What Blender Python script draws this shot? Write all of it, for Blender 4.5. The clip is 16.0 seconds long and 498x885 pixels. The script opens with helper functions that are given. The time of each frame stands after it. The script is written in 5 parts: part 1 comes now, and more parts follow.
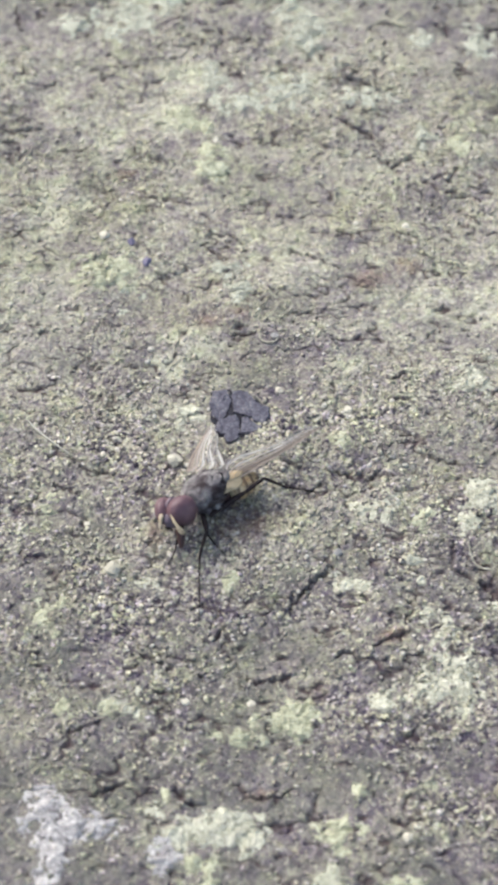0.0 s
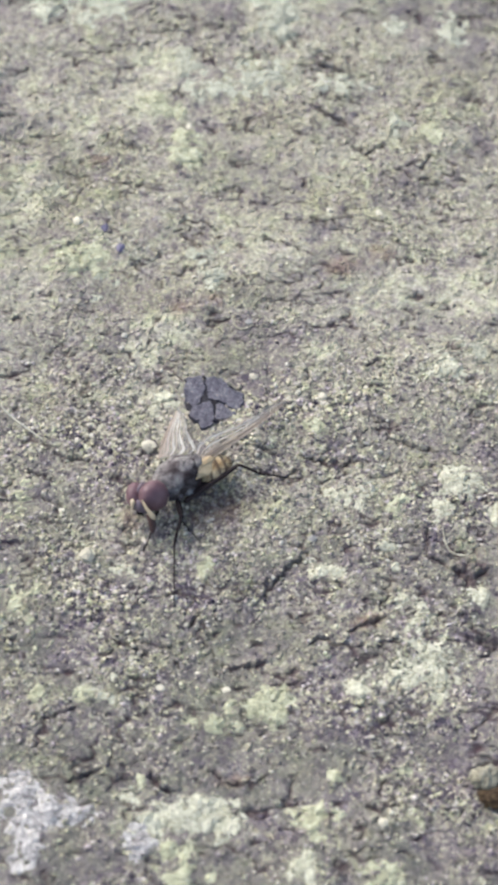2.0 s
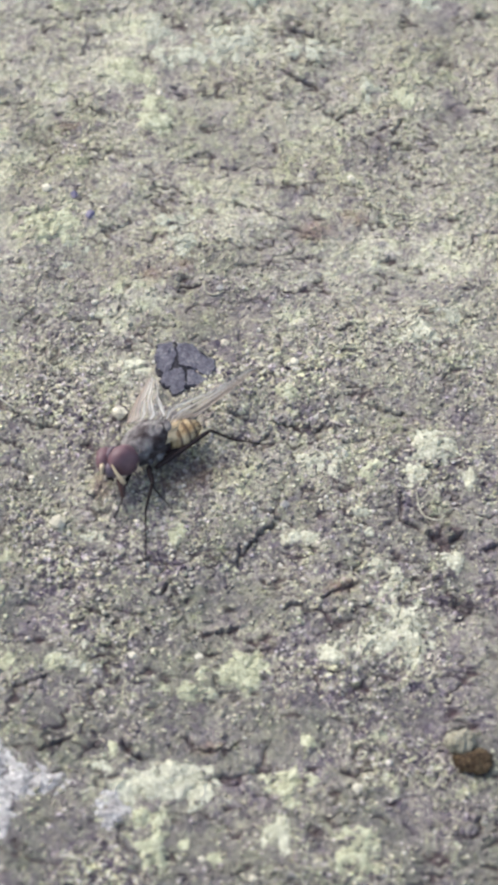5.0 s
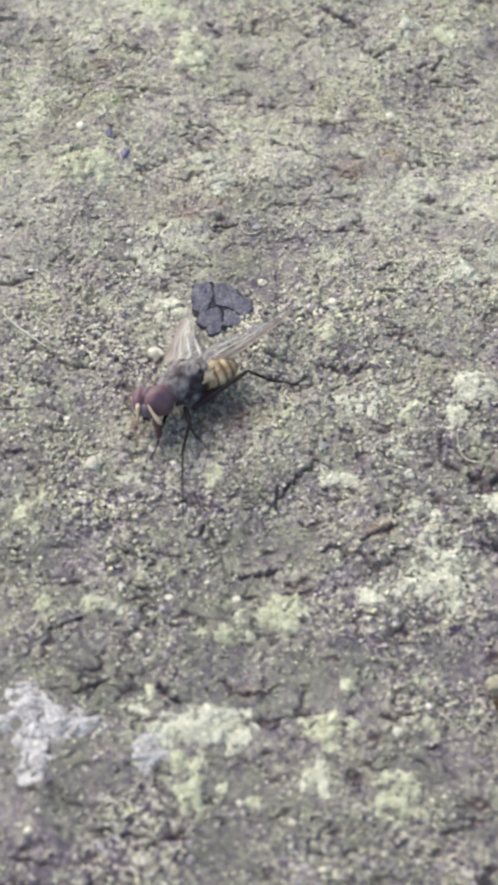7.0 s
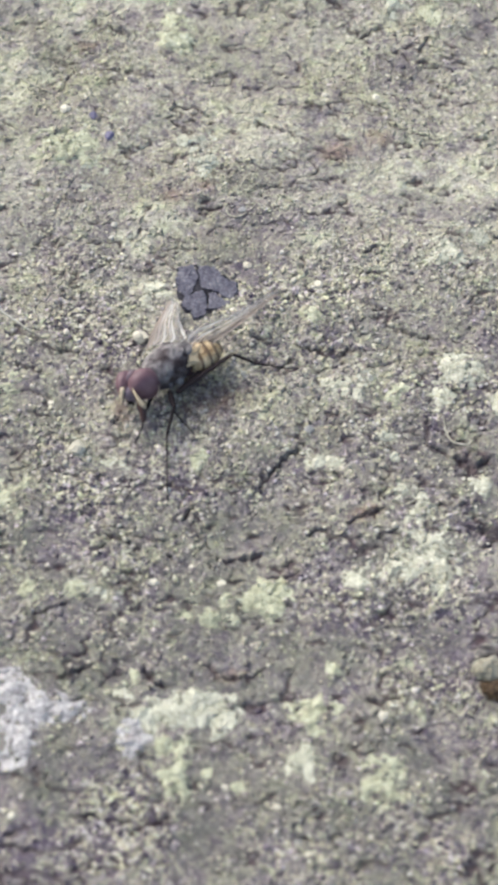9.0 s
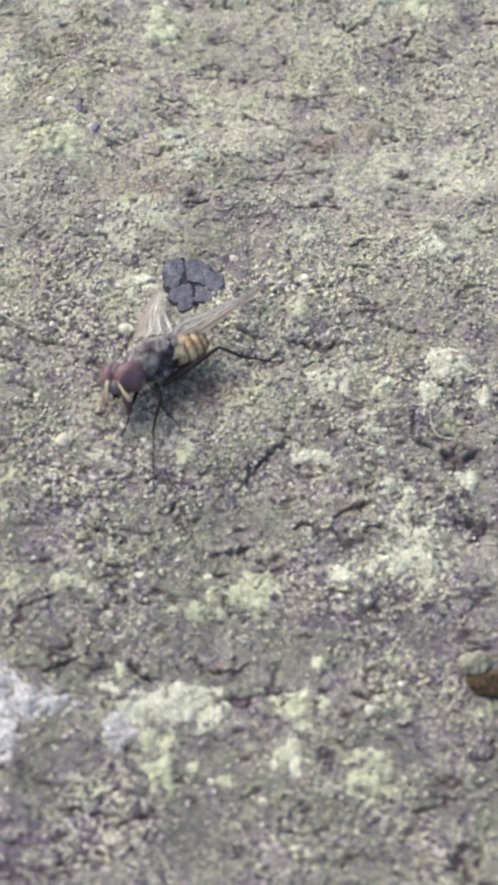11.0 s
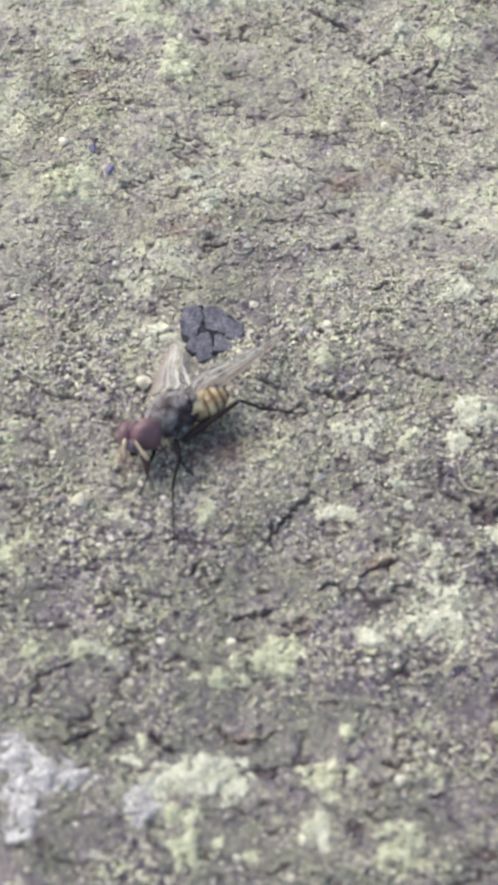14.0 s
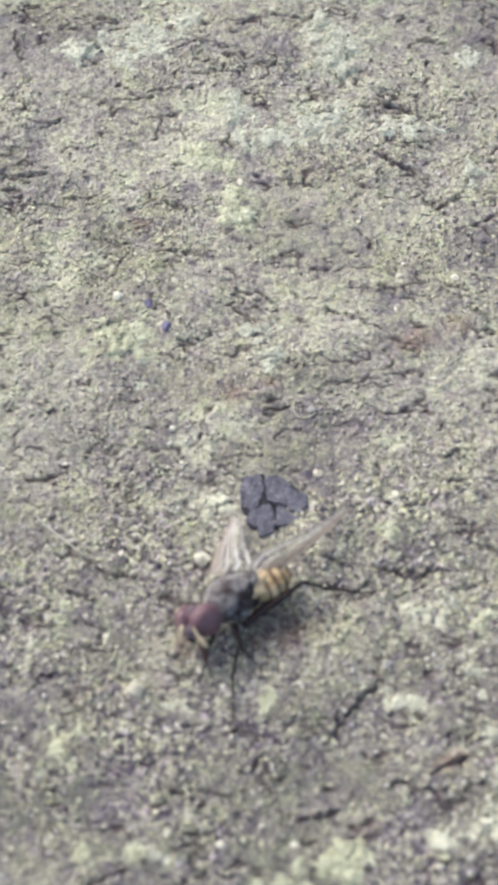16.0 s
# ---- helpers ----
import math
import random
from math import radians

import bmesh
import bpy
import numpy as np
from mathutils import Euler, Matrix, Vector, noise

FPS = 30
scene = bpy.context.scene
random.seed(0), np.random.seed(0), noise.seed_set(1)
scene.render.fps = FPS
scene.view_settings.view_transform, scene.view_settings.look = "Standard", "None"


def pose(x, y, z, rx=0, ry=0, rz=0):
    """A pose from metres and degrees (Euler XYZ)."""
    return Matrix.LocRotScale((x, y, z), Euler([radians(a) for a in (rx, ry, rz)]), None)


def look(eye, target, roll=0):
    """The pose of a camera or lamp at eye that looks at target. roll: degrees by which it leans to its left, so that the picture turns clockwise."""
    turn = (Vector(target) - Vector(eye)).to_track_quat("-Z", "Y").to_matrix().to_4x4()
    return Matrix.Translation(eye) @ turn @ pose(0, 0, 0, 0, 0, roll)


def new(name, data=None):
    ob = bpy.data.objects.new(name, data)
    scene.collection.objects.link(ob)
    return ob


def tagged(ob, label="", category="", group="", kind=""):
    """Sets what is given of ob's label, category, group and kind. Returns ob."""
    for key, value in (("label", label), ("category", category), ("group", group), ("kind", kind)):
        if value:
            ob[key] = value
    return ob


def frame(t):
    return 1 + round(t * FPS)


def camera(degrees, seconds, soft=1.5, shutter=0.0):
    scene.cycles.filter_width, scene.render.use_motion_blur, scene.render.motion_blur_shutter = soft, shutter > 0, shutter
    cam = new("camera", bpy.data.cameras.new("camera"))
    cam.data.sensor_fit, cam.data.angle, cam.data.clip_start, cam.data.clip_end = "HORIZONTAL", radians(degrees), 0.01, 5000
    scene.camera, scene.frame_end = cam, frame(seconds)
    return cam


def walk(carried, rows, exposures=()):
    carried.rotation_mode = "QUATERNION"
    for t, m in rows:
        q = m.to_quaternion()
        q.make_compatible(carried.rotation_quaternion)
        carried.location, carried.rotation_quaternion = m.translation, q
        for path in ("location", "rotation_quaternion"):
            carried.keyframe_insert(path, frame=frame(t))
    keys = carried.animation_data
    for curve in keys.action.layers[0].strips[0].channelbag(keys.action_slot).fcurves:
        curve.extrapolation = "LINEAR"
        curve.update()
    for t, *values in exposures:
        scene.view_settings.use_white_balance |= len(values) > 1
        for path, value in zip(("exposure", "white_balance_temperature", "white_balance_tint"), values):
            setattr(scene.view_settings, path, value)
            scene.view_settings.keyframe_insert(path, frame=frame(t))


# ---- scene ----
MM = 0.001  # the place is a few centimetres across: plans below are in millimetres

# ---- camera ----
cam = camera(14.0, 16.0, soft=4.25, shutter=0.5)
cam.data.dof.use_dof = True
cam.data.dof.focus_distance = 0.1055
cam.data.dof.aperture_fstop = 100.0
PATH = [
    (0, look((0.00056, -0.05207, 0.09025), (-0.00109, 0.00082, 0.00540), 2.072)),
    (0.5, look((0.00100, -0.05196, 0.09000), (-0.00119, 0.00070, 0.00502), 1.451)),
    (1, look((0.00127, -0.05183, 0.08932), (0.00100, -0.00078, 0.00334), 2.972)),
    (1.5, look((-0.00041, -0.05209, 0.08955), (0.00087, -0.00011, 0.00413), 4.942)),
    (2, look((-0.00019, -0.05222, 0.09015), (0.00017, 0.00032, 0.00507), 4.002)),
    (2.5, look((-0.00045, -0.05253, 0.09011), (0.00037, 0.00053, 0.00535), 4.514)),
    (3, look((-0.00000, -0.05233, 0.09036), (0.00033, 0.00051, 0.00546), 3.930)),
    (3.5, look((0.00105, -0.05242, 0.09034), (0.00155, 0.00008, 0.00523), 3.694)),
    (3.7, look((0.00073, -0.05250, 0.09012), (0.00187, 0.00001, 0.00502), 4.333)),
    (5.8, look((0.00049, -0.05296, 0.08757), (0.00173, -0.00139, 0.00190), 4.357)),
    (6, look((0.00092, -0.05281, 0.08726), (0.00171, -0.00213, 0.00106), 3.784)),
    (6.5, look((-0.00059, -0.05279, 0.08708), (0.00007, -0.00224, 0.00080), 4.103)),
    (7, look((0.00000, -0.05284, 0.08702), (0.00000, -0.00246, 0.00064), 3.269)),
    (7.5, look((0.00067, -0.05282, 0.08677), (0.00067, -0.00257, 0.00031), 3.038)),
    (8, look((0.00072, -0.05290, 0.08662), (0.00095, -0.00257, 0.00021), 3.301)),
    (8.5, look((0.00092, -0.05281, 0.08662), (0.00111, -0.00266, 0.00011), 3.167)),
    (9, look((0.00078, -0.05273, 0.08644), (0.00078, -0.00285, -0.00023), 3.029)),
    (9.2, look((0.00075, -0.05276, 0.08641), (0.00087, -0.00297, -0.00032), 3.171)),
    (11.3, look((0.00015, -0.05273, 0.08622), (0.00140, -0.00301, -0.00053), 4.534)),
    (11.5, look((0.00006, -0.05272, 0.08643), (-0.00006, -0.00280, -0.00022), 3.183)),
    (12, look((-0.00045, -0.05228, 0.08628), (-0.00082, -0.00234, -0.00036), 3.168)),
    (12.5, look((-0.00051, -0.05190, 0.08725), (-0.00044, -0.00142, 0.00093), 3.687)),
    (13, look((0.00015, -0.05154, 0.08665), (0.00017, -0.00136, 0.00015), 3.382)),
    (13.5, look((0.00163, -0.05013, 0.08669), (0.00203, -0.00051, -0.00013), 3.013)),
    (14, look((0.00051, -0.04753, 0.08561), (0.00026, 0.00077, -0.00195), 2.130)),
    (14.2, look((0.00059, -0.04729, 0.08580), (-0.00015, 0.00094, -0.00180), 1.961)),
    (14.5, look((-0.00022, -0.04609, 0.08562), (-0.00186, 0.00225, -0.00190), 0.988)),
    (15, look((-0.00134, -0.04315, 0.08534), (-0.00341, 0.00588, -0.00179), 0.814)),
    (15.5, look((0.00036, -0.03945, 0.08515), (-0.00328, 0.00973, -0.00184), -1.419)),
    (16, look((-0.00030, -0.03873, 0.08469), (-0.00322, 0.01044, -0.00234), -0.551)),
]
walk(cam, PATH, exposures=[(0.0, 0.65, 5310, 9.9), (16.0, 0.65, 5310, 9.9)])

# ---- daylight ----
world = bpy.data.worlds.new("overcast_sky")
scene.world = world
world.use_nodes = True
wn = world.node_tree.nodes
sky = wn.new("ShaderNodeTexSky")
sky.sky_type, sky.sun_disc = "NISHITA", False
sky.sun_elevation, sky.sun_rotation = radians(46), radians(-51)
sky.air_density, sky.dust_density, sky.ozone_density = 0.6, 4.0, 0.6
wn["Background"].inputs["Strength"].default_value = 0.238
# thin cloud whitens the sky
veil = wn.new("ShaderNodeMix")
veil.data_type, veil.blend_type = "RGBA", "MULTIPLY"
veil.inputs[0].default_value = 1.0
veil.inputs[7].default_value = (1.0, 0.90, 0.675, 1)
world.node_tree.links.new(sky.outputs["Color"], veil.inputs[6])
world.node_tree.links.new(veil.outputs[2], wn["Background"].inputs["Color"])

sun = new("sun", bpy.data.lights.new("sun", "SUN"))
sun.data.energy, sun.data.angle, sun.data.color = 0.68, radians(60), (0.90, 0.95, 1.0)
sun.matrix_world = look((-0.52, 0.42, 0.70), (0, 0, 0))


# ---- numpy noise ----
def hashed(ix, iy, seed):
    h = (ix.astype(np.int64) * 374761393 + iy.astype(np.int64) * 668265263 + seed * 974634777) & 0xFFFFFFFF
    h = ((h ^ (h >> 13)) * 1274126177) & 0xFFFFFFFF
    h = ((h ^ (h >> 16)) * 2246822519) & 0xFFFFFFFF
    return ((h ^ (h >> 15)) & 0xFFFFFF) / float(0xFFFFFF)


def smooth_noise(x, y, seed):
    ix, iy = np.floor(x), np.floor(y)
    u, v = x - ix, y - iy
    u, v = u * u * (3 - 2 * u), v * v * (3 - 2 * v)
    a, b = hashed(ix, iy, seed), hashed(ix + 1, iy, seed)
    c, d = hashed(ix, iy + 1, seed), hashed(ix + 1, iy + 1, seed)
    return (a * (1 - u) + b * u) * (1 - v) + (c * (1 - u) + d * u) * v


def fractal(x, y, seed, octaves=4, gain=0.5):
    total, amp, norm = 0.0, 1.0, 0.0
    for k in range(octaves):
        total = total + amp * smooth_noise(x * 2**k + 17.3 * k, y * 2**k - 9.1 * k, seed + k)
        norm, amp = norm + amp, amp * gain
    return total / norm


def cells(x, y, seed):
    """Distance to the nearest and second nearest cell point, and the nearest cell's own random number."""
    ix, iy = np.floor(x), np.floor(y)
    near, second, own = np.full(x.shape, 9.0), np.full(x.shape, 9.0), np.zeros(x.shape)
    for dx in (-1, 0, 1):
        for dy in (-1, 0, 1):
            cx, cy = ix + dx, iy + dy
            px, py = cx + hashed(cx, cy, seed), cy + hashed(cx, cy, seed + 1)
            d = np.hypot(x - px, y - py)
            closer = d < near
            second = np.where(closer, near, np.minimum(second, d))
            own = np.where(closer, hashed(cx, cy, seed + 2), own)
            near = np.where(closer, d, near)
    return near, second, own


# ---- plan of the ground, in millimetres ----
# cracks: start x, y, end x, y, width
CRACKS_1 = [
    (2.54, 26.69, 3.78, 25.97, 0.3),
    (3.78, 25.97, 4.95, 25.47, 0.3),
    (2.88, 30.01, 4.58, 29.36, 0.26),
    (5.82, 23.5, 6.85, 24.05, 0.13),
    (4.99, 23.9, 5.82, 23.5, 0.13),
    (9.47, 23.55, 9.28, 22.45, 0.2),
    (10.35, 22.17, 11.74, 21.82, 0.16),
    (10.13, 20.26, 10.8, 19.74, 0.18),
    (-8.32, 23.1, -7.13, 22.44, 0.2),
    (0.18, 16.85, 1.56, 16.48, 0.13),
    (1.56, 16.48, 2.94, 15.88, 0.12),
    (6.03, 8.7, 7.36, 9.24, 0.13),
    (6.18, 7.51, 7.39, 7.57, 0.17),
    (-9.94, 2.14, -9.1, 1.68, 0.18),
    (-9.1, 1.68, -8.01, 1.62, 0.15),
    (-11.27, 0.84, -9.77, 0.47, 0.15),
    (-11.87, -3.53, -10.8, -3.33, 0.16),
    (3.01, 2.78, 4.53, 2.35, 0.14),
    (4.53, 2.35, 6.38, 2.69, 0.16),
]
CRACKS_2 = [
    (8.04, 4.24, 8.94, 3.71, 0.17),
    (8.94, 3.71, 10.18, 3.66, 0.14),
    (-5.86, -8.41, -4.71, -8.94, 0.16),
    (-4.71, -8.94, -4.12, -9.3, 0.12),
    (-1.71, -7.99, -0.86, -9.04, 0.1),
    (-0.37, -9.4, 0.61, -9.52, 0.2),
    (0.61, -9.52, 1.69, -9.02, 0.26),
    (-4.9, -10.6, -3.93, -10.35, 0.15),
    (-8.8, -12.8, -7.49, -12.3, 0.13),
    (-10.42, -15.87, -8.81, -15.91, 0.15),
    (-7.29, -16.12, -6.02, -15.41, 0.2),
    (-5.02, -15.85, -4.4, -15.53, 0.15),
    (-3.7, -15.57, -3.06, -15.98, 0.28),
    (-3.06, -15.98, -2.14, -16.06, 0.26),
    (-0.68, -14.99, 0.13, -15.51, 0.18),
    (0.13, -15.51, 1.28, -15.55, 0.18),
    (1.28, -15.55, 2.12, -15.0, 0.12),
    (1.29, -5.49, 2.18, -4.37, 0.26),
    (2.18, -4.37, 3.43, -2.92, 0.22),
]
CRACKS_3 = [
    (9.56, -1.0, 9.74, -2.7, 0.2),
    (9.74, -2.7, 10.72, -3.15, 0.2),
    (11.01, -3.19, 11.86, -3.84, 0.42),
    (11.86, -3.84, 12.73, -3.2, 0.38),
    (5.59, -7.26, 6.5, -6.76, 0.22),
    (6.5, -6.76, 7.48, -6.32, 0.26),
    (3.87, -7.82, 4.71, -7.7, 0.28),
    (9.2, -6.07, 11.43, -5.85, 0.1),
    (12.13, -7.18, 13.31, -7.28, 0.3),
    (2.14, -10.38, 3.9, -10.2, 0.17),
    (6.8, -16.15, 7.52, -16.38, 0.24),
    (7.52, -16.38, 8.51, -15.98, 0.18),
    (12.26, -8.16, 12.97, -7.56, 0.2),
    (0.58, 1.81, 1.92, 1.47, 0.16),
    (1.92, 1.47, 2.93, 1.82, 0.22),
    (5.17, -9.2, 6.0, -8.96, 0.12),
    (-2.87, -9.27, -2.43, -9.7, 0.14),
    (-2.17, -7.37, -1.8, -6.66, 0.2),
    (-5.27, 5.21, -3.98, 5.84, 0.1),
]
CRACKS_4 = [
    (-7.48, 6.87, -6.66, 7.44, 0.13),
    (6.4, -2.12, 7.85, -2.83, 0.08),
    (-6.23, -22.54, -3.7, -22.66, 0.16),
    (-4.16, -23.21, -1.94, -22.67, 0.12),
    (-9.34, -24.01, -7.32, -24.32, 0.24),
    (3.85, -22.98, 4.73, -23.14, 0.15),
]
CRACKS_EDGE = [
    (2.59, 30.19, 4.61, 29.3, 0.22),
    (-16.82, 24.07, -14.67, 24.61, 0.26),
    (-17.15, 33.93, -16.52, 32.31, 0.2),
    (-15.17, 27.54, -13.92, 28.2, 0.18),
    (-9.6, 30.27, -7.28, 30.68, 0.12),
    (-1.66, 29.54, -0.64, 30.19, 0.16),
    (-5.75, 32.97, -4.73, 32.62, 0.14),
    (4.55, 34.63, 6.23, 34.23, 0.14),
    (-16.8, 29.28, -15.56, 28.96, 0.12),
    (-3.29, 35.78, -0.83, 35.65, 0.1),
]
CRACKS_SIDE = [
    (13.59, -4.07, 14.5, -3.88, 0.3),
    (12, -6.77, 13.54, -7.14, 0.18),
    (13.77, 31.65, 14.72, 32.09, 0.32),
    (13.51, 24.64, 14.33, 24.45, 0.26),
    (14.5, 15.77, 14.88, 15.64, 0.2),
    (11.86, -7.09, 13.26, -7.32, 0.16),
]
# lichens: centre x, y, half width, half depth, kind (0 white, 1 pale, 2 yellow-green, 3 grey-green)
LICHENS_1 = [
    (-9.5, -16.97, 0.79, 1.2, 0),
    (-8.88, -19.1, 0.74, 1.09, 0),
    (-6.85, -17.63, 1.03, 0.43, 0),
    (-3.55, -18.86, 0.65, 0.69, 0),
    (-8.37, -17.54, 1.05, 0.7, 0),
    (-1.86, -17.36, 2.27, 0.89, 1),
    (-1.01, -16.56, 1.33, 0.49, 1),
    (-2.32, -18.92, 0.56, 0.44, 2),
    (-3.97, -15.78, 0.2, 0.4, 2),
    (4.54, -17.0, 1.13, 0.7, 2),
    (5.18, -14.88, 0.32, 0.57, 2),
    (8.7, -14.13, 0.41, 0.43, 2),
    (9.31, -16.96, 0.31, 0.31, 2),
    (3.96, -19.25, 0.46, 0.57, 1),
    (2.19, -11.44, 0.98, 1.09, 2),
    (1.0, -11.72, 0.96, 0.59, 2),
    (-0.19, -12.39, 1.36, 0.44, 2),
    (-6.21, -11.17, 0.59, 0.69, 1),
    (-6.96, -11.47, 0.41, 0.55, 2),
]
LICHENS_2 = [
    (-9.11, -11.7, 0.49, 0.47, 2),
    (9.62, -8.51, 0.99, 1.75, 1),
    (8.86, -9.58, 1.59, 0.79, 1),
    (6.36, -10.0, 0.69, 0.48, 1),
    (8.38, -5.24, 0.61, 0.51, 1),
    (9.24, -6.17, 0.63, 0.71, 1),
    (10.27, -10.71, 0.23, 0.52, 2),
    (4.48, -3.71, 0.81, 0.53, 1),
    (7.41, -2.23, 0.52, 0.25, 1),
    (7.85, -3.47, 0.5, 0.34, 1),
    (12.13, -4.69, 0.5, 0.61, 1),
    (6.21, 0.92, 0.61, 0.96, 1),
    (11.26, 1.85, 1.07, 0.65, 1),
    (10.18, 0.08, 0.63, 0.64, 1),
    (7.57, 0.28, 0.73, 0.72, 2),
    (4.95, 0.61, 0.66, 0.51, 1),
    (13.08, 0.19, 0.32, 0.5, 1),
    (-1.54, -4.28, 0.41, 0.77, 2),
    (-4.67, 5.46, 0.71, 0.8, 1),
]
LICHENS_3 = [
    (3.59, 4.82, 0.86, 0.53, 2),
    (7.41, 26.04, 0.82, 0.97, 3),
    (9.46, 25.38, 0.72, 1.11, 2),
    (5.96, 21.96, 0.21, 0.89, 2),
    (-2.96, 15.55, 0.78, 0.68, 3),
    (-2.38, 13.95, 0.78, 0.96, 3),
    (-9.62, 14.64, 1.55, 1.06, 2),
    (-8.39, 13.19, 0.77, 0.86, 3),
    (-5.28, 29.45, 0.58, 0.88, 3),
    (0.85, 32.92, 1.02, 1.37, 3),
    (7.38, 33.59, 0.77, 0.67, 3),
    (10.78, 33.36, 0.94, 1.19, 3),
    (-4.7, 23.65, 0.57, 0.63, 2),
    (-11.28, -0.13, 0.52, 0.72, 2),
    (-10.52, -6.62, 0.7, 1.02, 2),
    (-5.58, -4.36, 0.64, 0.4, 1),
    (10.56, 8.94, 1.37, 0.92, 1),
    (12.28, 10.23, 1.26, 0.8, 3),
    (-1.71, -20.44, 0.63, 1.27, 2),
]
LICHENS_4 = [
    (1.1, -20.63, 0.38, 0.45, 2),
    (7.61, -20.26, 0.79, 0.94, 2),
    (3.73, -19.47, 0.64, 0.88, 1),
    (-0.58, -20.12, 0.38, 0.47, 2),
]
LICHEN_EDGE = [
    (-10.66, 33.44, 1.37, 1.35, 3),
    (-0.56, 35.03, 0.8, 1.04, 3),
    (0.83, 33.51, 1.28, 1.1, 3),
    (-0.53, 28.72, 1.55, 1.06, 3),
    (-4.8, 29.46, 0.78, 0.99, 3),
    (-13.67, 32.83, 0.97, 1.03, 3),
    (-6.09, 25.97, 1.24, 0.96, 2),
    (-4.42, 22.33, 0.93, 1.5, 2),
    (-3.22, 27.66, 1.19, 0.9, 3),
    (4.17, 28.19, 1.48, 0.97, 3),
    (-7.88, 35.16, 1.54, 0.8, 3),
]
# rusty stains, and the fly's painted shadow last: centre x, y, half width, half depth, kind
STAINS_AND_SHADOW = [
    (-9.16, 21.57, 0.64, 0.45, 1),
    (-3.86, 11.64, 0.84, 0.66, 1),
    (-2.06, 12.44, 0.69, 0.57, 1),
    (4.75, 15.29, 1.25, 0.58, 1),
    (6.93, 16.24, 0.94, 0.39, 1),
    (6.57, -6.69, 0.91, 0.56, 1),
    (0.32, -15.27, 1.0, 0.34, 1),
    (-5.66, -1.67, 0.5, 0.49, 1),
    (-2.32, -0.93, 0.58, 0.66, 1),
    # brown tone of the fly's shadow, painted into the ground
    (-1.0, -0.6, 1.7, 1.3, 1),
]
# broad washes: centre x, y, half width, half depth, kind (0 pale crust, 1 bare dark grit, 2 olive film, 3 mint-grey film)
# kind 1 along the near edge also carries the lens's dark border in its colour
WASHES_1 = [
    (-10.58, 23.77, 0.89, 1.93, 3),
    (-7.17, 25.95, 1.55, 1.56, 3),
    (-13.3, 18.95, 1.18, 2.91, 3),
    (0.79, 28.82, 1.73, 1.36, 3),
    (0.65, 33.6, 1.19, 2.06, 3),
    (-5.7, 8.65, 1.06, 1.06, 3),
    (3.87, 9.64, 0.91, 0.74, 3),
    (8.3, 13.87, 1.01, 1.19, 3),
    (11.87, 14.1, 1.72, 1.71, 3),
    (-6.42, 29.15, 1.74, 1.76, 3),
    (-11.69, 19.55, 0.95, 0.61, 3),
    (0.56, 17.73, 5.37, 2.19, 0),
    (6.59, 17.42, 3.16, 2.18, 0),
    (-9.89, 14.35, 4.03, 2.31, 0),
    (0.15, 13.19, 2.17, 1.14, 2),
    (-1.74, 8.55, 1.81, 1.09, 2),
    (-2.87, 11.82, 1.53, 1.5, 0),
    (9.83, 9.63, 3.7, 1.66, 0),
    (11.42, 16.22, 2.19, 1.77, 0),
]
WASHES_2 = [
    (7.77, 23.85, 1.96, 2.1, 0),
    (4.62, 19.66, 1.28, 1.82, 0),
    (-6.99, 20.79, 2.88, 3.07, 0),
    (-0.55, 23.81, 3.74, 2.73, 0),
    (-13.29, 30.12, 2.49, 1.56, 0),
    (11.94, 35.21, 1.92, 1.44, 1),
    (11.29, 31.09, 1.1, 0.9, 1),
    (12.71, 25.21, 1.02, 1.81, 1),
    (2.01, 21.74, 0.52, 1.36, 1),
    (-14.51, 27.57, 0.99, 0.87, 1),
    (-11.6, 24.14, 0.4, 0.63, 1),
    (-8.86, 21.01, 0.56, 1.02, 1),
    (-12.49, 12.39, 1.23, 1.32, 1),
    (-8.74, 8.77, 4.53, 2.19, 1),
    (1.2, 10.63, 2.45, 1.49, 1),
    (0.44, 7.45, 2.11, 1.26, 1),
    (10.44, 11.9, 3.12, 0.94, 1),
    (-14.15, 33.45, 2.02, 0.92, 1),
    (4.54, 34.62, 1.71, 1.39, 1),
]
WASHES_3 = [
    (-3.69, 12.5, 0.77, 0.76, 1),
    (2.01, 1.93, 1.49, 1.02, 1),
    (12.77, 3.67, 0.68, 0.78, 1),
    (5.08, 3.71, 1.18, 1.04, 1),
    (2.41, -4.23, 1.18, 1.3, 1),
    (3.54, -4.62, 1.06, 0.83, 1),
    (11.94, -3.43, 1.07, 0.57, 1),
    (4.94, -8.8, 0.69, 0.99, 1),
    (12.76, -7.64, 0.55, 0.85, 1),
    (8.19, -11.67, 1.49, 1.1, 1),
    (-8.68, -13.87, 1.53, 1.07, 1),
    (-0.63, -14.03, 1.89, 1.01, 1),
    (5.42, -12.89, 1.22, 0.88, 1),
    (12.13, -11.69, 1.12, 1.33, 1),
    (10.07, -1.93, 0.65, 1.23, 1),
    (-6.99, -18.63, 0.79, 0.62, 2),
    (-2.39, -7.27, 0.63, 0.67, 2),
    (0.07, -4.92, 1.56, 1.19, 2),
    (-6.82, -19.76, 3.12, 0.92, 1),
]
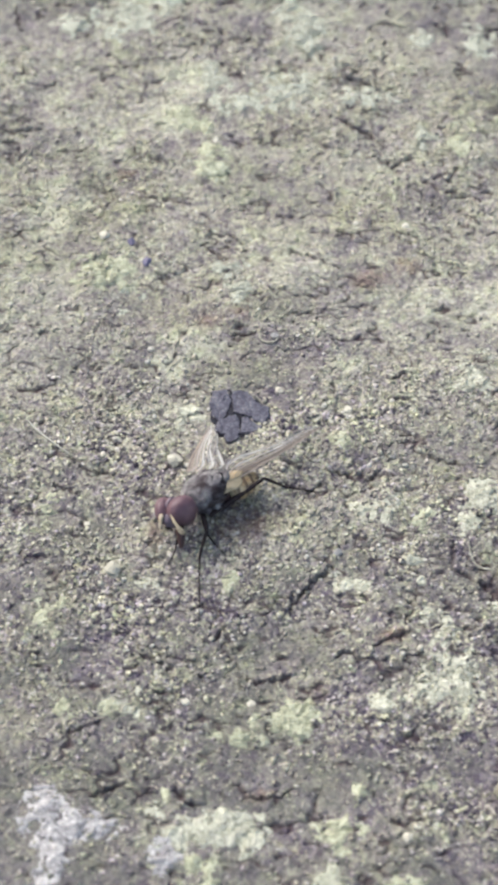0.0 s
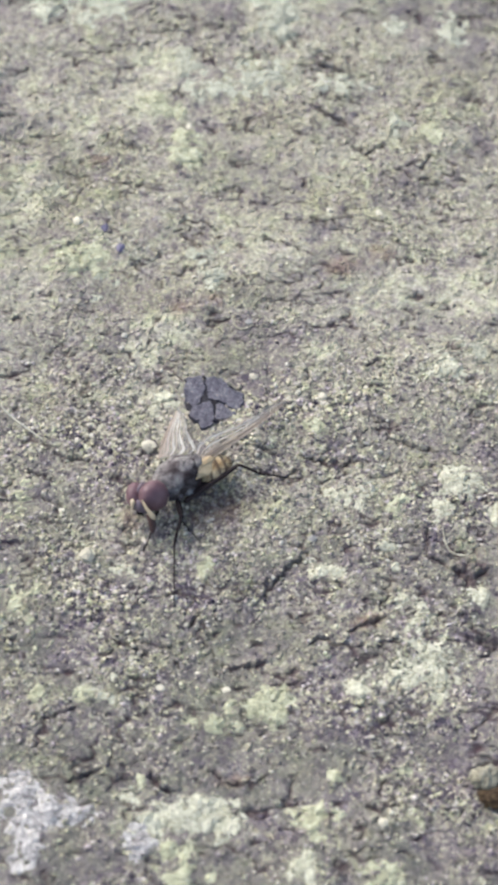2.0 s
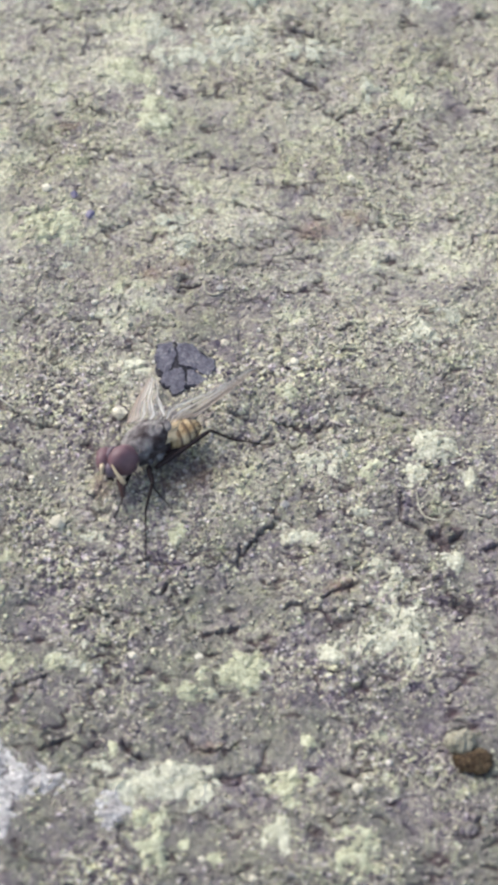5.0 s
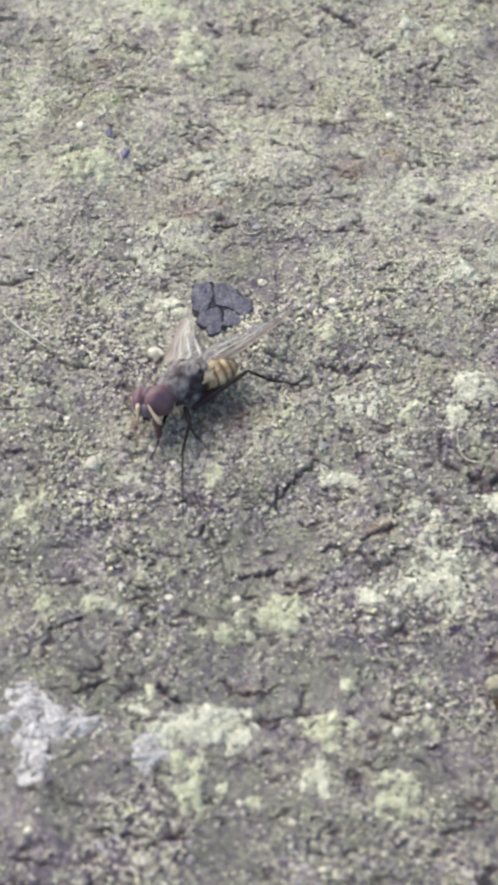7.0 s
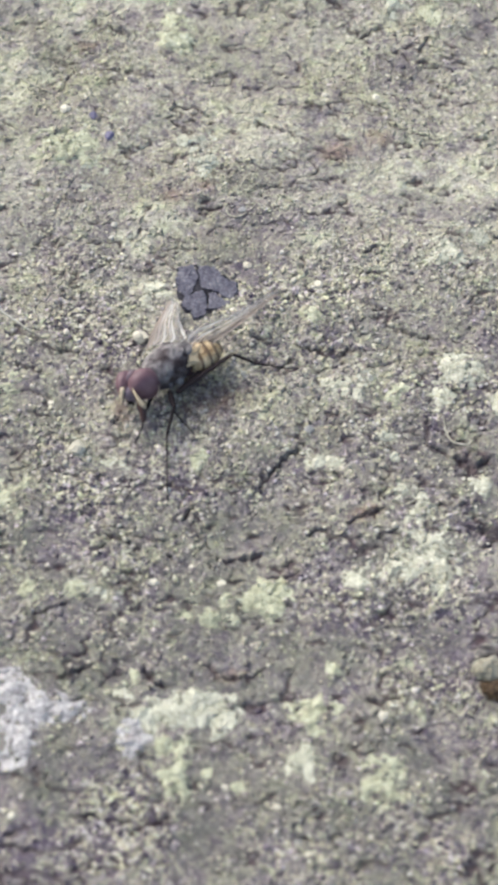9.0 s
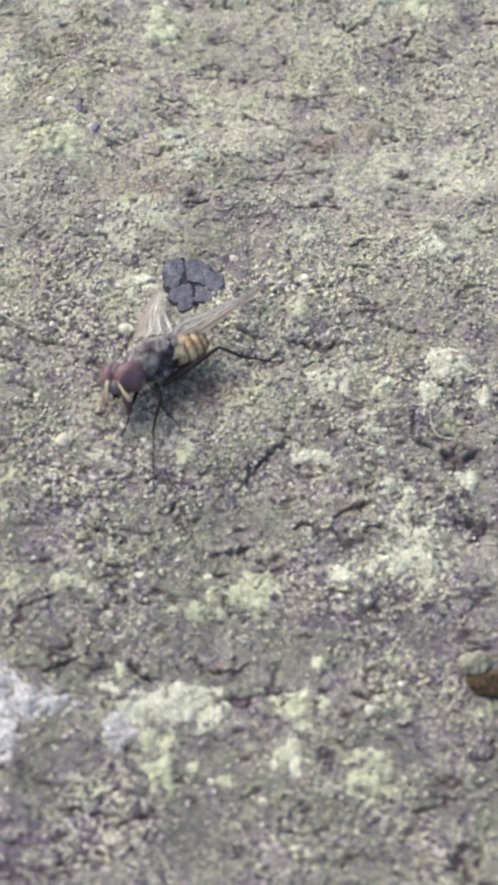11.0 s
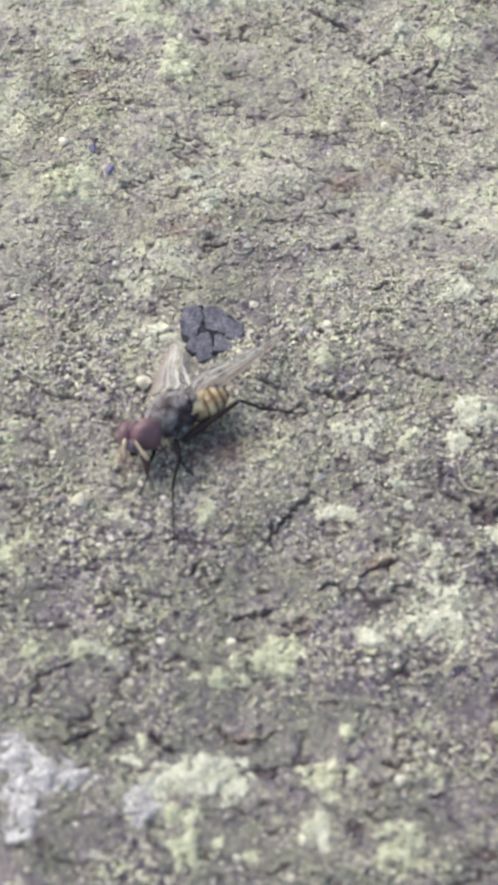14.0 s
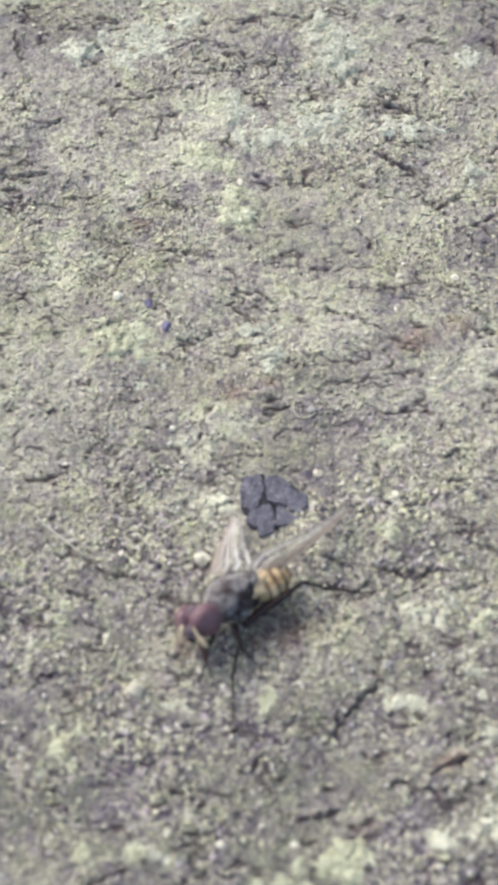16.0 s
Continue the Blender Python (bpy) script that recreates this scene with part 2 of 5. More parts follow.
WASHES_4 = [
    (-9.67, -6.71, 1.53, 1.33, 2),
    (-4.06, -8.26, 2.22, 2.0, 2),
    (1.76, -7.55, 2.51, 1.39, 2),
    (-6.83, -11.35, 4.09, 1.49, 2),
    (3.96, -13.86, 2.7, 1.45, 2),
    (4.02, -18.91, 2.76, 1.07, 2),
    (9.97, -18.39, 3.2, 1.21, 1),
    (-5.77, -19.83, 1.82, 0.79, 1),
    (-6.44, 4.96, 3.41, 1.76, 0),
    (-6.69, -2.22, 1.57, 1.96, 0),
    (-9.57, -2.27, 1.86, 1.8, 2),
    (5.19, -0.04, 3.49, 1.67, 0),
    (8.18, -5.33, 2.83, 3.17, 0),
    (8.24, -9.87, 2.76, 0.76, 0),
    (-2.28, -17.42, 3.17, 1.11, 0),
    (1.66, -23.19, 11.03, 1.66, 1),
    (2.75, -20.12, 6.36, 1.61, 2),
    (-8.2, -21.67, 1.38, 0.92, 1),
    (11.41, -21.85, 1.29, 2.47, 1),
]
WASHES_5 = [
    (-6.71, -19.99, 3.05, 0.94, 2),
]
WASHES_EDGE = [
    (-7.2, 11.6, 2.6, 1.7, 0),
    (-4.2, 13.4, 2.4, 1.3, 0),
    (-8.6, 14.8, 2.2, 1.4, 0),
    (-1.2, 14.6, 2.4, 1.2, 0),
    (2.6, 12.8, 2.2, 1.2, 0),
    (-9.7, 11.4, 2.4, 1.8, 0),
    (-9.4, 8.7, 2.0, 1.3, 0),
    (-6.2, 12.6, 1.9, 1.1, 0),
    (-4.6, 10.2, 1.6, 1.0, 3),
    (-8.40, -25.30, 0.9, 0.6, 1),
    (10.09, -24.35, 1.5, 0.8, 1),
    (11.77, -23.15, 1.1, 1.0, 1),
    (6.45, -24.2, 1.9, 0.9, 1),
    (-16.91, 33.15, 1.53, 2.39, 1),
    (8.36, 34.73, 2.13, 2.8, 1),
    (-2.54, 32.65, 1.21, 1.97, 1),
    (7.98, 20.64, 1.43, 1.57, 1),
    (-15.51, 25.6, 1.62, 0.96, 1),
    (-6.81, 23.46, 0.99, 0.94, 1),
    (-11.19, 26.91, 4.14, 2.25, 0),
    (-3.7, 25.42, 5.86, 2.96, 0),
    (3.58, 28.35, 4.45, 1.88, 0),
    (1.06, 33.99, 2.44, 1.59, 0),
    (-10.15, 32.68, 2.73, 1.97, 0),
    (-2.65, 21.53, 1.73, 1.77, 2),
    (-8.84, 21.41, 0.63, 0.49, 1),
]
# pebbles: x, y, half width, half depth, kind (0 white, 1 grey, 2 blue-violet)
PEBBLES = [
    (-7.61, -3.75, 0.39, 0.38, 0),
    (-4.98, 2.86, 0.42, 0.30, 0),
    (-4.82, -2.60, 0.15, 0.14, 0),
    (-0.2, -10.51, 0.24, 0.18, 0),
    (-3.36, -10.74, 0.24, 0.18, 0),
    (7.57, -16.89, 0.26, 0.25, 0),
    (2.89, -21.54, 0.2, 0.19, 0),
    (-8.85, -22.55, 0.18, 0.18, 0),
    (-10.08, 17.29, 0.28, 0.27, 0),
    (-7.36, 18.44, 0.22, 0.2, 0),
    (0.22, 7.79, 0.24, 0.21, 0),
]
PEBBLES_SMALL = [
    (3.94, 6.69, 0.29, 0.25, 0),
    (3.89, 19.18, 0.19, 0.2, 0),
    (6.69, 19.19, 0.28, 0.24, 0),
    (3.79, 17.2, 0.15, 0.2, 0),
    (-9.1, -1.19, 0.22, 0.2, 0),
    (-6.1, -14.94, 0.16, 0.14, 0),
    (-8.81, -14.1, 0.16, 0.14, 0),
    (0.51, -20.67, 0.2, 0.21, 0),
    (-4.38, 24.69, 0.19, 0.25, 0),
    (3.9, -23.1, 0.25, 0.21, 1),
    (3.7, -1.97, 0.31, 0.26, 1),
    (-8.57, 16.97, 0.25, 0.35, 2),
    (-7.57, 15.61, 0.27, 0.35, 2),
    (-0.24, 11.22, 0.24, 0.22, 1),
]
CRACKS = CRACKS_1 + CRACKS_2 + CRACKS_3 + CRACKS_4 + CRACKS_EDGE + CRACKS_SIDE
LICHENS = LICHENS_1 + LICHENS_2 + LICHENS_3 + LICHENS_4 + LICHEN_EDGE
WASHES = WASHES_1 + WASHES_2 + WASHES_3 + WASHES_4 + WASHES_5 + WASHES_EDGE

STEP, X0, X1, Y0, Y1 = 0.075, -19.5, 17.5, -28.0, 40.0


def spread(a, b):
    inner = np.arange(a, b + STEP / 2, STEP)
    outer = np.cumsum(STEP * 1.42 ** np.arange(1, 34))
    return np.concatenate([a - outer[::-1], inner, inner[-1] + outer]), len(outer)


gx, margin = spread(X0, X1)
gy, _ = spread(Y0, Y1)
GX, GY = np.meshgrid(gx, gy)
inside = np.clip(np.minimum(np.minimum(GX - X0, X1 - GX), np.minimum(GY - Y0, Y1 - GY)) / 1.5 + 1, 0, 1)

# wavering coordinates, so that drawn shapes get ragged edges
wx = GX + 0.9 * (fractal(GX / 1.3, GY / 1.3, 5, 3) - 0.5) + 0.35 * (smooth_noise(GX / 0.28, GY / 0.28, 8) - 0.5)
wy = GY + 0.9 * (fractal(GX / 1.3, GY / 1.3, 25, 3) - 0.5) + 0.35 * (smooth_noise(GX / 0.28, GY / 0.28, 28) - 0.5)

broad = fractal(GX / 11, GY / 11, 40, 3)
middle = fractal(GX / 2.6, GY / 2.6, 50, 4)
fine = fractal(GX / 0.5, GY / 0.5, 60, 3)

upward = np.clip((GY + 6) / 18, 0, 1)
far = np.clip((GY - 7) / 6, 0, 1)
cover = np.clip((fractal(GX / 3.4, GY / 3.0, 70, 5, 0.62) - 0.44 + 0.27 * upward + 0.13 * far) * 4.5, 0, 1) * (0.70 + 0.28 * upward)
white = np.zeros(GX.shape)
green = np.clip((fractal(GX / 5.0, GY / 5.0, 80, 4) - 0.50) * 3.5, 0, 1)
stain = np.clip((fractal(GX / 4.0, GY / 4.0, 90, 4) - 0.54 + 0.16 * np.clip((-GY - 7) / 8, 0, 1)) * 4, 0, 1) * 0.75
rust_and_shadow = np.zeros(GX.shape)
film = np.clip((fractal(GX / 3.6, GY / 3.0, 95, 4, 0.6) - 0.40) * 4, 0, 1) * (0.25 + 0.75 * np.clip((-GY - 1) / 5, 0, 1))
lift = np.zeros(GX.shape)
mint = np.clip((fractal(GX / 4.6, GY / 3.2, 97, 4, 0.55) - 0.46) * 4, 0, 1) * np.clip((GY - 4) / 6, 0, 1) * 0.40


def blob(cx, cy, rx, ry, grow=1.0):
    d = np.hypot((wx - cx) / (rx * grow), (wy - cy) / (ry * grow))
    return np.clip(1.45 - d * 1.15, 0, 1)


for cx, cy, rx, ry, kind in WASHES:
    b = blob(cx, cy, rx, ry) ** 0.7
    if kind == 0:
        cover = np.minimum(1.0, cover + (0.44 + 0.26 * far) * b)
        film = film * (1 - 0.6 * b)
    elif kind == 1:
        cover = cover * (1 - 0.62 * b)
        stain = np.maximum(stain, 0.50 * b)
    elif kind == 2:
        film = np.maximum(film, 0.75 * b)
        green = np.maximum(green, 0.5 * b)
    else:
        mint = np.maximum(mint, b)
for cx, cy, rx, ry, kind in LICHENS:
    b = blob(cx, cy, rx, ry)
    halo = blob(cx, cy, rx, ry, 1.5)
    cover = np.maximum(cover, np.maximum(0.97 * b, 0.70 * halo))
    lift = np.maximum(lift, b)
    if kind == 0:
        white = np.maximum(white, b)
    if kind in (2, 3):
        green = np.maximum(green, b * (1.0 if kind == 2 else 0.8))
    else:
        green = green * (1 - 0.8 * b)
for cx, cy, rx, ry, kind in STAINS_AND_SHADOW:
    b = blob(cx, cy, rx, ry)
    cover = cover * (1 - 0.5 * b)
    rust_and_shadow = np.maximum(rust_and_shadow, b)

near_1, second_1, own_1 = cells(wx / 0.34, wy / 0.34, 101)
near_2, second_2, own_2 = cells(GX / 0.19, GY / 0.19, 131)
bump_1 = np.clip((second_1 - near_1) * 2.2, 0, 1)
bump_2 = np.clip((second_2 - near_2) * 2.2, 0, 1)
sandy = np.clip((fractal(GX / 4.5, GY / 4.5, 150, 3) - 0.30) * 3.5, 0.55, 1) * (1 - 0.25 * stain) * (1 - 0.35 * film) * (1 - 0.25 * far)

HEIGHT = 0.40 * (broad - 0.5) + 0.50 * (middle - 0.5) + 0.16 * (fine - 0.5)
HEIGHT = HEIGHT + sandy * (0.085 * bump_1 * (0.35 + own_1) + 0.05 * bump_2 * (0.3 + own_2)) * inside
HEIGHT = HEIGHT + lift * (0.06 + 0.06 * (fractal(GX / 0.6, GY / 0.6, 170, 2) - 0.3)) - 0.10 * stain

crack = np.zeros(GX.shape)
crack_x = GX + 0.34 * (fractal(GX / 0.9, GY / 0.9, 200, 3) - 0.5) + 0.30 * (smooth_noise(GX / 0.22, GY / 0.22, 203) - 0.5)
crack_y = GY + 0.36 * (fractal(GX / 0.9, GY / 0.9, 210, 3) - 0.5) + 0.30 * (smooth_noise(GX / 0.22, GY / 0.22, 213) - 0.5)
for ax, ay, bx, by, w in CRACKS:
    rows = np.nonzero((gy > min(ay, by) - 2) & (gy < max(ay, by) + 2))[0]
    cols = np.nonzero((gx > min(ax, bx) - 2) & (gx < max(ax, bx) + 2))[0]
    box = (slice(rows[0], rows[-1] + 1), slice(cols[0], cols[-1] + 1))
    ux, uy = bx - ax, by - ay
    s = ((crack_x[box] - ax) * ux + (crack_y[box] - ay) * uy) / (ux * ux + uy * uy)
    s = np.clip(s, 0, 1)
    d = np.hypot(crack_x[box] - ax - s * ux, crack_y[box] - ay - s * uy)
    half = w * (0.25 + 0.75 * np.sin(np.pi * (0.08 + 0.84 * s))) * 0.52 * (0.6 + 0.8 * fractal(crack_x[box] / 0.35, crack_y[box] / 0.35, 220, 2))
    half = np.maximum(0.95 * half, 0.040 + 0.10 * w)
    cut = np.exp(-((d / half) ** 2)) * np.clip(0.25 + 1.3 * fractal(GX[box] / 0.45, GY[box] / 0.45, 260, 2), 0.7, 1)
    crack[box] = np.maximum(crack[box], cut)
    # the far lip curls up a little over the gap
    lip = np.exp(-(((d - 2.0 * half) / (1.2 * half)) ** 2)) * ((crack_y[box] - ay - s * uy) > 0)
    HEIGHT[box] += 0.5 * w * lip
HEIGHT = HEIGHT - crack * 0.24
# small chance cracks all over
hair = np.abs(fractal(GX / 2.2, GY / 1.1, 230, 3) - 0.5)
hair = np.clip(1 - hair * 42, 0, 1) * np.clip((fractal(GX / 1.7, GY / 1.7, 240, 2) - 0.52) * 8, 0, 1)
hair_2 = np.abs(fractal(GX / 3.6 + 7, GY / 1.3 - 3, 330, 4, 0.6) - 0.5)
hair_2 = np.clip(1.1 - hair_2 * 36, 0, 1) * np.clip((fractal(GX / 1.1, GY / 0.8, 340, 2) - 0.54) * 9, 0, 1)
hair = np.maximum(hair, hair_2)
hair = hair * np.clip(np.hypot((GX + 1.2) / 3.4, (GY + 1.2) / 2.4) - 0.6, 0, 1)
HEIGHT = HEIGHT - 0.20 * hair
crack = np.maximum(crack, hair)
HEIGHT = HEIGHT * np.clip(inside + 0.25, 0, 1)


def ground_at(x, y):
    i, j = (x - X0) / STEP + margin, (y - Y0) / STEP + margin
    i, j = min(max(i, 0), len(gx) - 2), min(max(j, 0), len(gy) - 2)
    a, b = int(i), int(j)
    u, v = i - a, j - b
    low = HEIGHT[b, a] * (1 - u) + HEIGHT[b, a + 1] * u
    return float(low * (1 - v) + (HEIGHT[b + 1, a] * (1 - u) + HEIGHT[b + 1, a + 1] * u) * v)


def sampled(field, x, y):
    i, j = (x - X0) / STEP + margin, (y - Y0) / STEP + margin
    a, b = np.floor(i).astype(int), np.floor(j).astype(int)
    u, v = i - a, j - b
    low = field[b, a] * (1 - u) + field[b, a + 1] * u
    return low * (1 - v) + (field[b + 1, a] * (1 - u) + field[b + 1, a + 1] * u) * v


# ---- materials ----
class Nodes:
    def __init__(self, name):
        self.material = bpy.data.materials.new(name)
        self.material.use_nodes = True
        self.tree = self.material.node_tree
        self.shader = self.tree.nodes["Principled BSDF"]

    def add(self, kind, **values):
        node = self.tree.nodes.new(kind)
        for key, value in values.items():
            node.inputs[key.replace("_", " ")].default_value = value
        return node

    def link(self, a, b):
        self.tree.links.new(a, b)

    def attribute(self, name):
        node = self.tree.nodes.new("ShaderNodeAttribute")
        node.attribute_name = name
        return node.outputs["Fac"]

    def noise(self, scale, detail=3.0, rough=0.55):
        place = self.tree.nodes.new("ShaderNodeTexCoord")
        node = self.add("ShaderNodeTexNoise", Scale=scale, Detail=detail, Roughness=rough)
        self.link(place.outputs["Object"], node.inputs["Vector"])
        return node.outputs["Fac"]

    def ramp(self, value, *stops):
        node = self.tree.nodes.new("ShaderNodeValToRGB")
        while len(node.color_ramp.elements) < len(stops):
            node.color_ramp.elements.new(0.5)
        for e, (at, colour) in zip(node.color_ramp.elements, stops):
            e.position = at
            e.color = (*colour, 1) if len(colour) == 3 else colour
        self.link(value, node.inputs["Fac"])
        return node.outputs["Color"]

    def mix(self, factor, a, b, blend="MIX"):
        node = self.tree.nodes.new("ShaderNodeMix")
        node.data_type, node.blend_type = "RGBA", blend
        for index, value in ((0, factor), (6, a), (7, b)):
            if isinstance(value, (int, float)):
                node.inputs[index].default_value = value
            elif isinstance(value, tuple):
                node.inputs[index].default_value = (*value, 1)
            else:
                self.link(value, node.inputs[index])
        return node.outputs[2]

    def sums(self, operation, a, b):
        node = self.tree.nodes.new("ShaderNodeMath")
        node.operation, node.use_clamp = operation, True
        for index, value in ((0, a), (1, b)):
            if isinstance(value, (int, float)):
                node.inputs[index].default_value = value
            else:
                self.link(value, node.inputs[index])
        return node.outputs[0]

    def bump(self, height, distance, strength=0.6):
        node = self.add("ShaderNodeBump", Strength=strength, Distance=distance)
        self.link(height, node.inputs["Height"])
        self.link(node.outputs["Normal"], self.shader.inputs["Normal"])

    def done(self, colour, roughness=0.8, specular=0.3):
        if isinstance(colour, tuple):
            self.shader.inputs["Base Color"].default_value = (*colour, 1)
        else:
            self.link(colour, self.shader.inputs["Base Color"])
        if isinstance(roughness, (int, float)):
            self.shader.inputs["Roughness"].default_value = roughness
        else:
            self.link(roughness, self.shader.inputs["Roughness"])
        self.shader.inputs["Specular IOR Level"].default_value = specular
        return self.material


def ground_material():
    n = Nodes("weathered_lichen_crust")
    place = n.tree.nodes.new("ShaderNodeTexCoord")
    warp = n.add("ShaderNodeTexNoise", Scale=3000.0, Detail=3.0, Roughness=0.7)
    n.link(place.outputs["Object"], warp.inputs["Vector"])
    shift = n.tree.nodes.new("ShaderNodeVectorMath")
    shift.operation = "MULTIPLY_ADD"
    shift.inputs[1].default_value = (0.0005, 0.0005, 0.0005)
    n.link(warp.outputs["Color"], shift.inputs[0])
    n.link(place.outputs["Object"], shift.inputs[2])

    def cell(scale, feature="F1"):
        node = n.add("ShaderNodeTexVoronoi", Scale=scale)
        node.feature = feature
        n.link(shift.outputs[0], node.inputs["Vector"])
        return node

    def shades(node):
        split = n.tree.nodes.new("ShaderNodeSeparateColor")
        n.link(node.outputs["Color"], split.inputs[0])
        return split.outputs

    flakes, specks = cell(5400.0), cell(9600.0)
    shade, dots = shades(flakes), shades(specks)
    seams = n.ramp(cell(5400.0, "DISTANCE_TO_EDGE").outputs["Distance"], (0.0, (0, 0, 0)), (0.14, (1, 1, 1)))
    own = n.sums("ADD", n.sums("MULTIPLY", n.attribute("grain"), 0.36), n.sums("ADD", n.sums("MULTIPLY", shade[0], 0.40), n.sums("MULTIPLY", dots[0], 0.30)))
    bare = n.ramp(n.noise(900, 5), (0.3, (0.085, 0.072, 0.094)), (0.7, (0.20, 0.180, 0.190)))
    grains = n.ramp(own, (0.20, (0.030, 0.022, 0.046)), (0.37, (0.112, 0.095, 0.138)), (0.48, (0.285, 0.280, 0.230)), (0.59, (0.53, 0.525, 0.395)), (0.76, (0.82, 0.815, 0.70)))
    hue = n.ramp(shade[2], (0.0, (0.88, 0.78, 1.0)), (0.24, (1.0, 0.98, 1.0)), (0.50, (1.0, 1.0, 0.82)), (0.80, (1.0, 0.94, 0.80)), (1.0, (0.90, 1.0, 0.80)))
    grains = n.mix(0.9, grains, hue, "MULTIPLY")
    colour = n.mix(n.attribute("sandy"), bare, grains)
    pale = n.ramp(n.noise(4200, 4), (0.28, (0.32, 0.315, 0.222)), (0.48, (0.53, 0.53, 0.39)), (0.68, (0.70, 0.70, 0.565)))
    moss = n.ramp(n.noise(3600, 4), (0.28, (0.26, 0.262, 0.160)), (0.50, (0.46, 0.466, 0.305)), (0.70, (0.65, 0.655, 0.46)))
    chalk = n.ramp(n.noise(3900, 4), (0.3, (0.34, 0.335, 0.32)), (0.6, (0.58, 0.57, 0.545)))
    crust = n.mix(n.attribute("green"), pale, moss)
    crust = n.mix(n.attribute("white"), crust, chalk)
    # grit sits in the crust: violet-dark specks, coarse and fine
    crust = n.mix(0.52, crust, n.ramp(shade[1], (0.0, (0.36, 0.31, 0.40)), (0.35, (0.85, 0.83, 0.84)), (1.0, (1.0, 1.0, 1.0))), "MULTIPLY")
    crust = n.mix(0.60, crust, n.ramp(dots[1], (0.0, (0.30, 0.26, 0.33)), (0.45, (0.82, 0.80, 0.80)), (1.0, (1.0, 1.0, 1.0))), "MULTIPLY")
    patchy = n.ramp(n.noise(2600, 5, 0.7), (0.42, (0, 0, 0)), (0.54, (1, 1, 1)))
    much = n.sums("MULTIPLY", n.attribute("cover"), n.sums("ADD", n.sums("MULTIPLY", patchy, 0.80), 0.20))
    colour = n.mix(much, colour, crust)
    colour = n.mix(n.sums("MULTIPLY", n.attribute("stain"), 0.50), colour, n.ramp(n.noise(4600, 4, 0.7), (0.35, (0.062, 0.051, 0.076)), (0.72, (0.23, 0.20, 0.245))))
    colour = n.mix(n.sums("MULTIPLY", n.attribute("rust_and_shadow"), 0.58), colour, n.ramp(n.noise(3000, 3), (0.3, (0.13, 0.085, 0.062)), (0.75, (0.36, 0.27, 0.20))))
    algae = n.ramp(n.noise(3400, 5, 0.65), (0.34, (0.085, 0.088, 0.066)), (0.55, (0.195, 0.204, 0.150)), (0.75, (0.36, 0.372, 0.275)))
    colour = n.mix(n.sums("MULTIPLY", n.attribute("film"), 0.57), colour, algae)
    wisps = n.ramp(n.noise(1700, 5, 0.65), (0.32, (0.15, 0.15, 0.15)), (0.54, (1, 1, 1)))
    bloom = n.ramp(n.noise(4200, 4), (0.3, (0.42, 0.425, 0.300)), (0.7, (0.72, 0.725, 0.545)))
    colour = n.mix(n.sums("MULTIPLY", n.sums("MULTIPLY", n.attribute("mint"), wisps), 0.92), colour, bloom)
    # the crust is mottled: violet-grey bare spots and yellow-green growth
    colour = n.mix(0.85, colour, n.ramp(n.noise(760, 5, 0.62), (0.36, (0.80, 0.75, 0.86)), (0.47, (0.97, 0.95, 0.97)), (0.55, (1.0, 1.0, 0.97)), (0.66, (0.98, 1.02, 0.91))), "MULTIPLY")
    colour = n.mix(0.75, colour, n.ramp(n.noise(1900, 5, 0.7), (0.36, (0.66, 0.62, 0.72)), (0.48, (0.96, 0.95, 0.96)), (0.62, (1.0, 1.0, 0.93))), "MULTIPLY")
    # each flake's outline is drawn darker and more violet
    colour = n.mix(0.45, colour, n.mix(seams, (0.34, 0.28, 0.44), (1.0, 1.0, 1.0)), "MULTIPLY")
    # the shade down in the cracks is put into the colour
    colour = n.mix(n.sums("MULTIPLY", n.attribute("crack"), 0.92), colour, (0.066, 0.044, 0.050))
    rough = n.add("ShaderNodeMath")
    rough.operation = "SUBTRACT"
    n.link(n.noise(9000, 4, 0.65), rough.inputs[0])
    n.link(flakes.outputs["Distance"], rough.inputs[1])
    n.bump(rough.outputs[0], 0.00007, 0.7)
    return n.done(colour, n.ramp(n.noise(5000), (0.3, (0.7, 0.7, 0.7)), (0.7, (0.95, 0.95, 0.95))), 0.22)


def speckled(name, *stops, scale=3000.0, rough=0.75, specular=0.35, bump=0.00004, island=False):
    """A mottled material; with island each joined piece, else each object, gets its own shade."""
    n = Nodes(name)
    if island:
        node = n.tree.nodes.new("ShaderNodeNewGeometry")
        own = node.outputs["Random Per Island"]
    else:
        own = n.tree.nodes.new("ShaderNodeObjectInfo").outputs["Random"]
    value = n.sums("ADD", n.sums("MULTIPLY", own, 0.6), n.sums("MULTIPLY", n.noise(scale, 4), 0.4))
    n.bump(n.noise(scale * 3, 3), bump)
    return n.done(n.ramp(value, *stops), rough, specular)


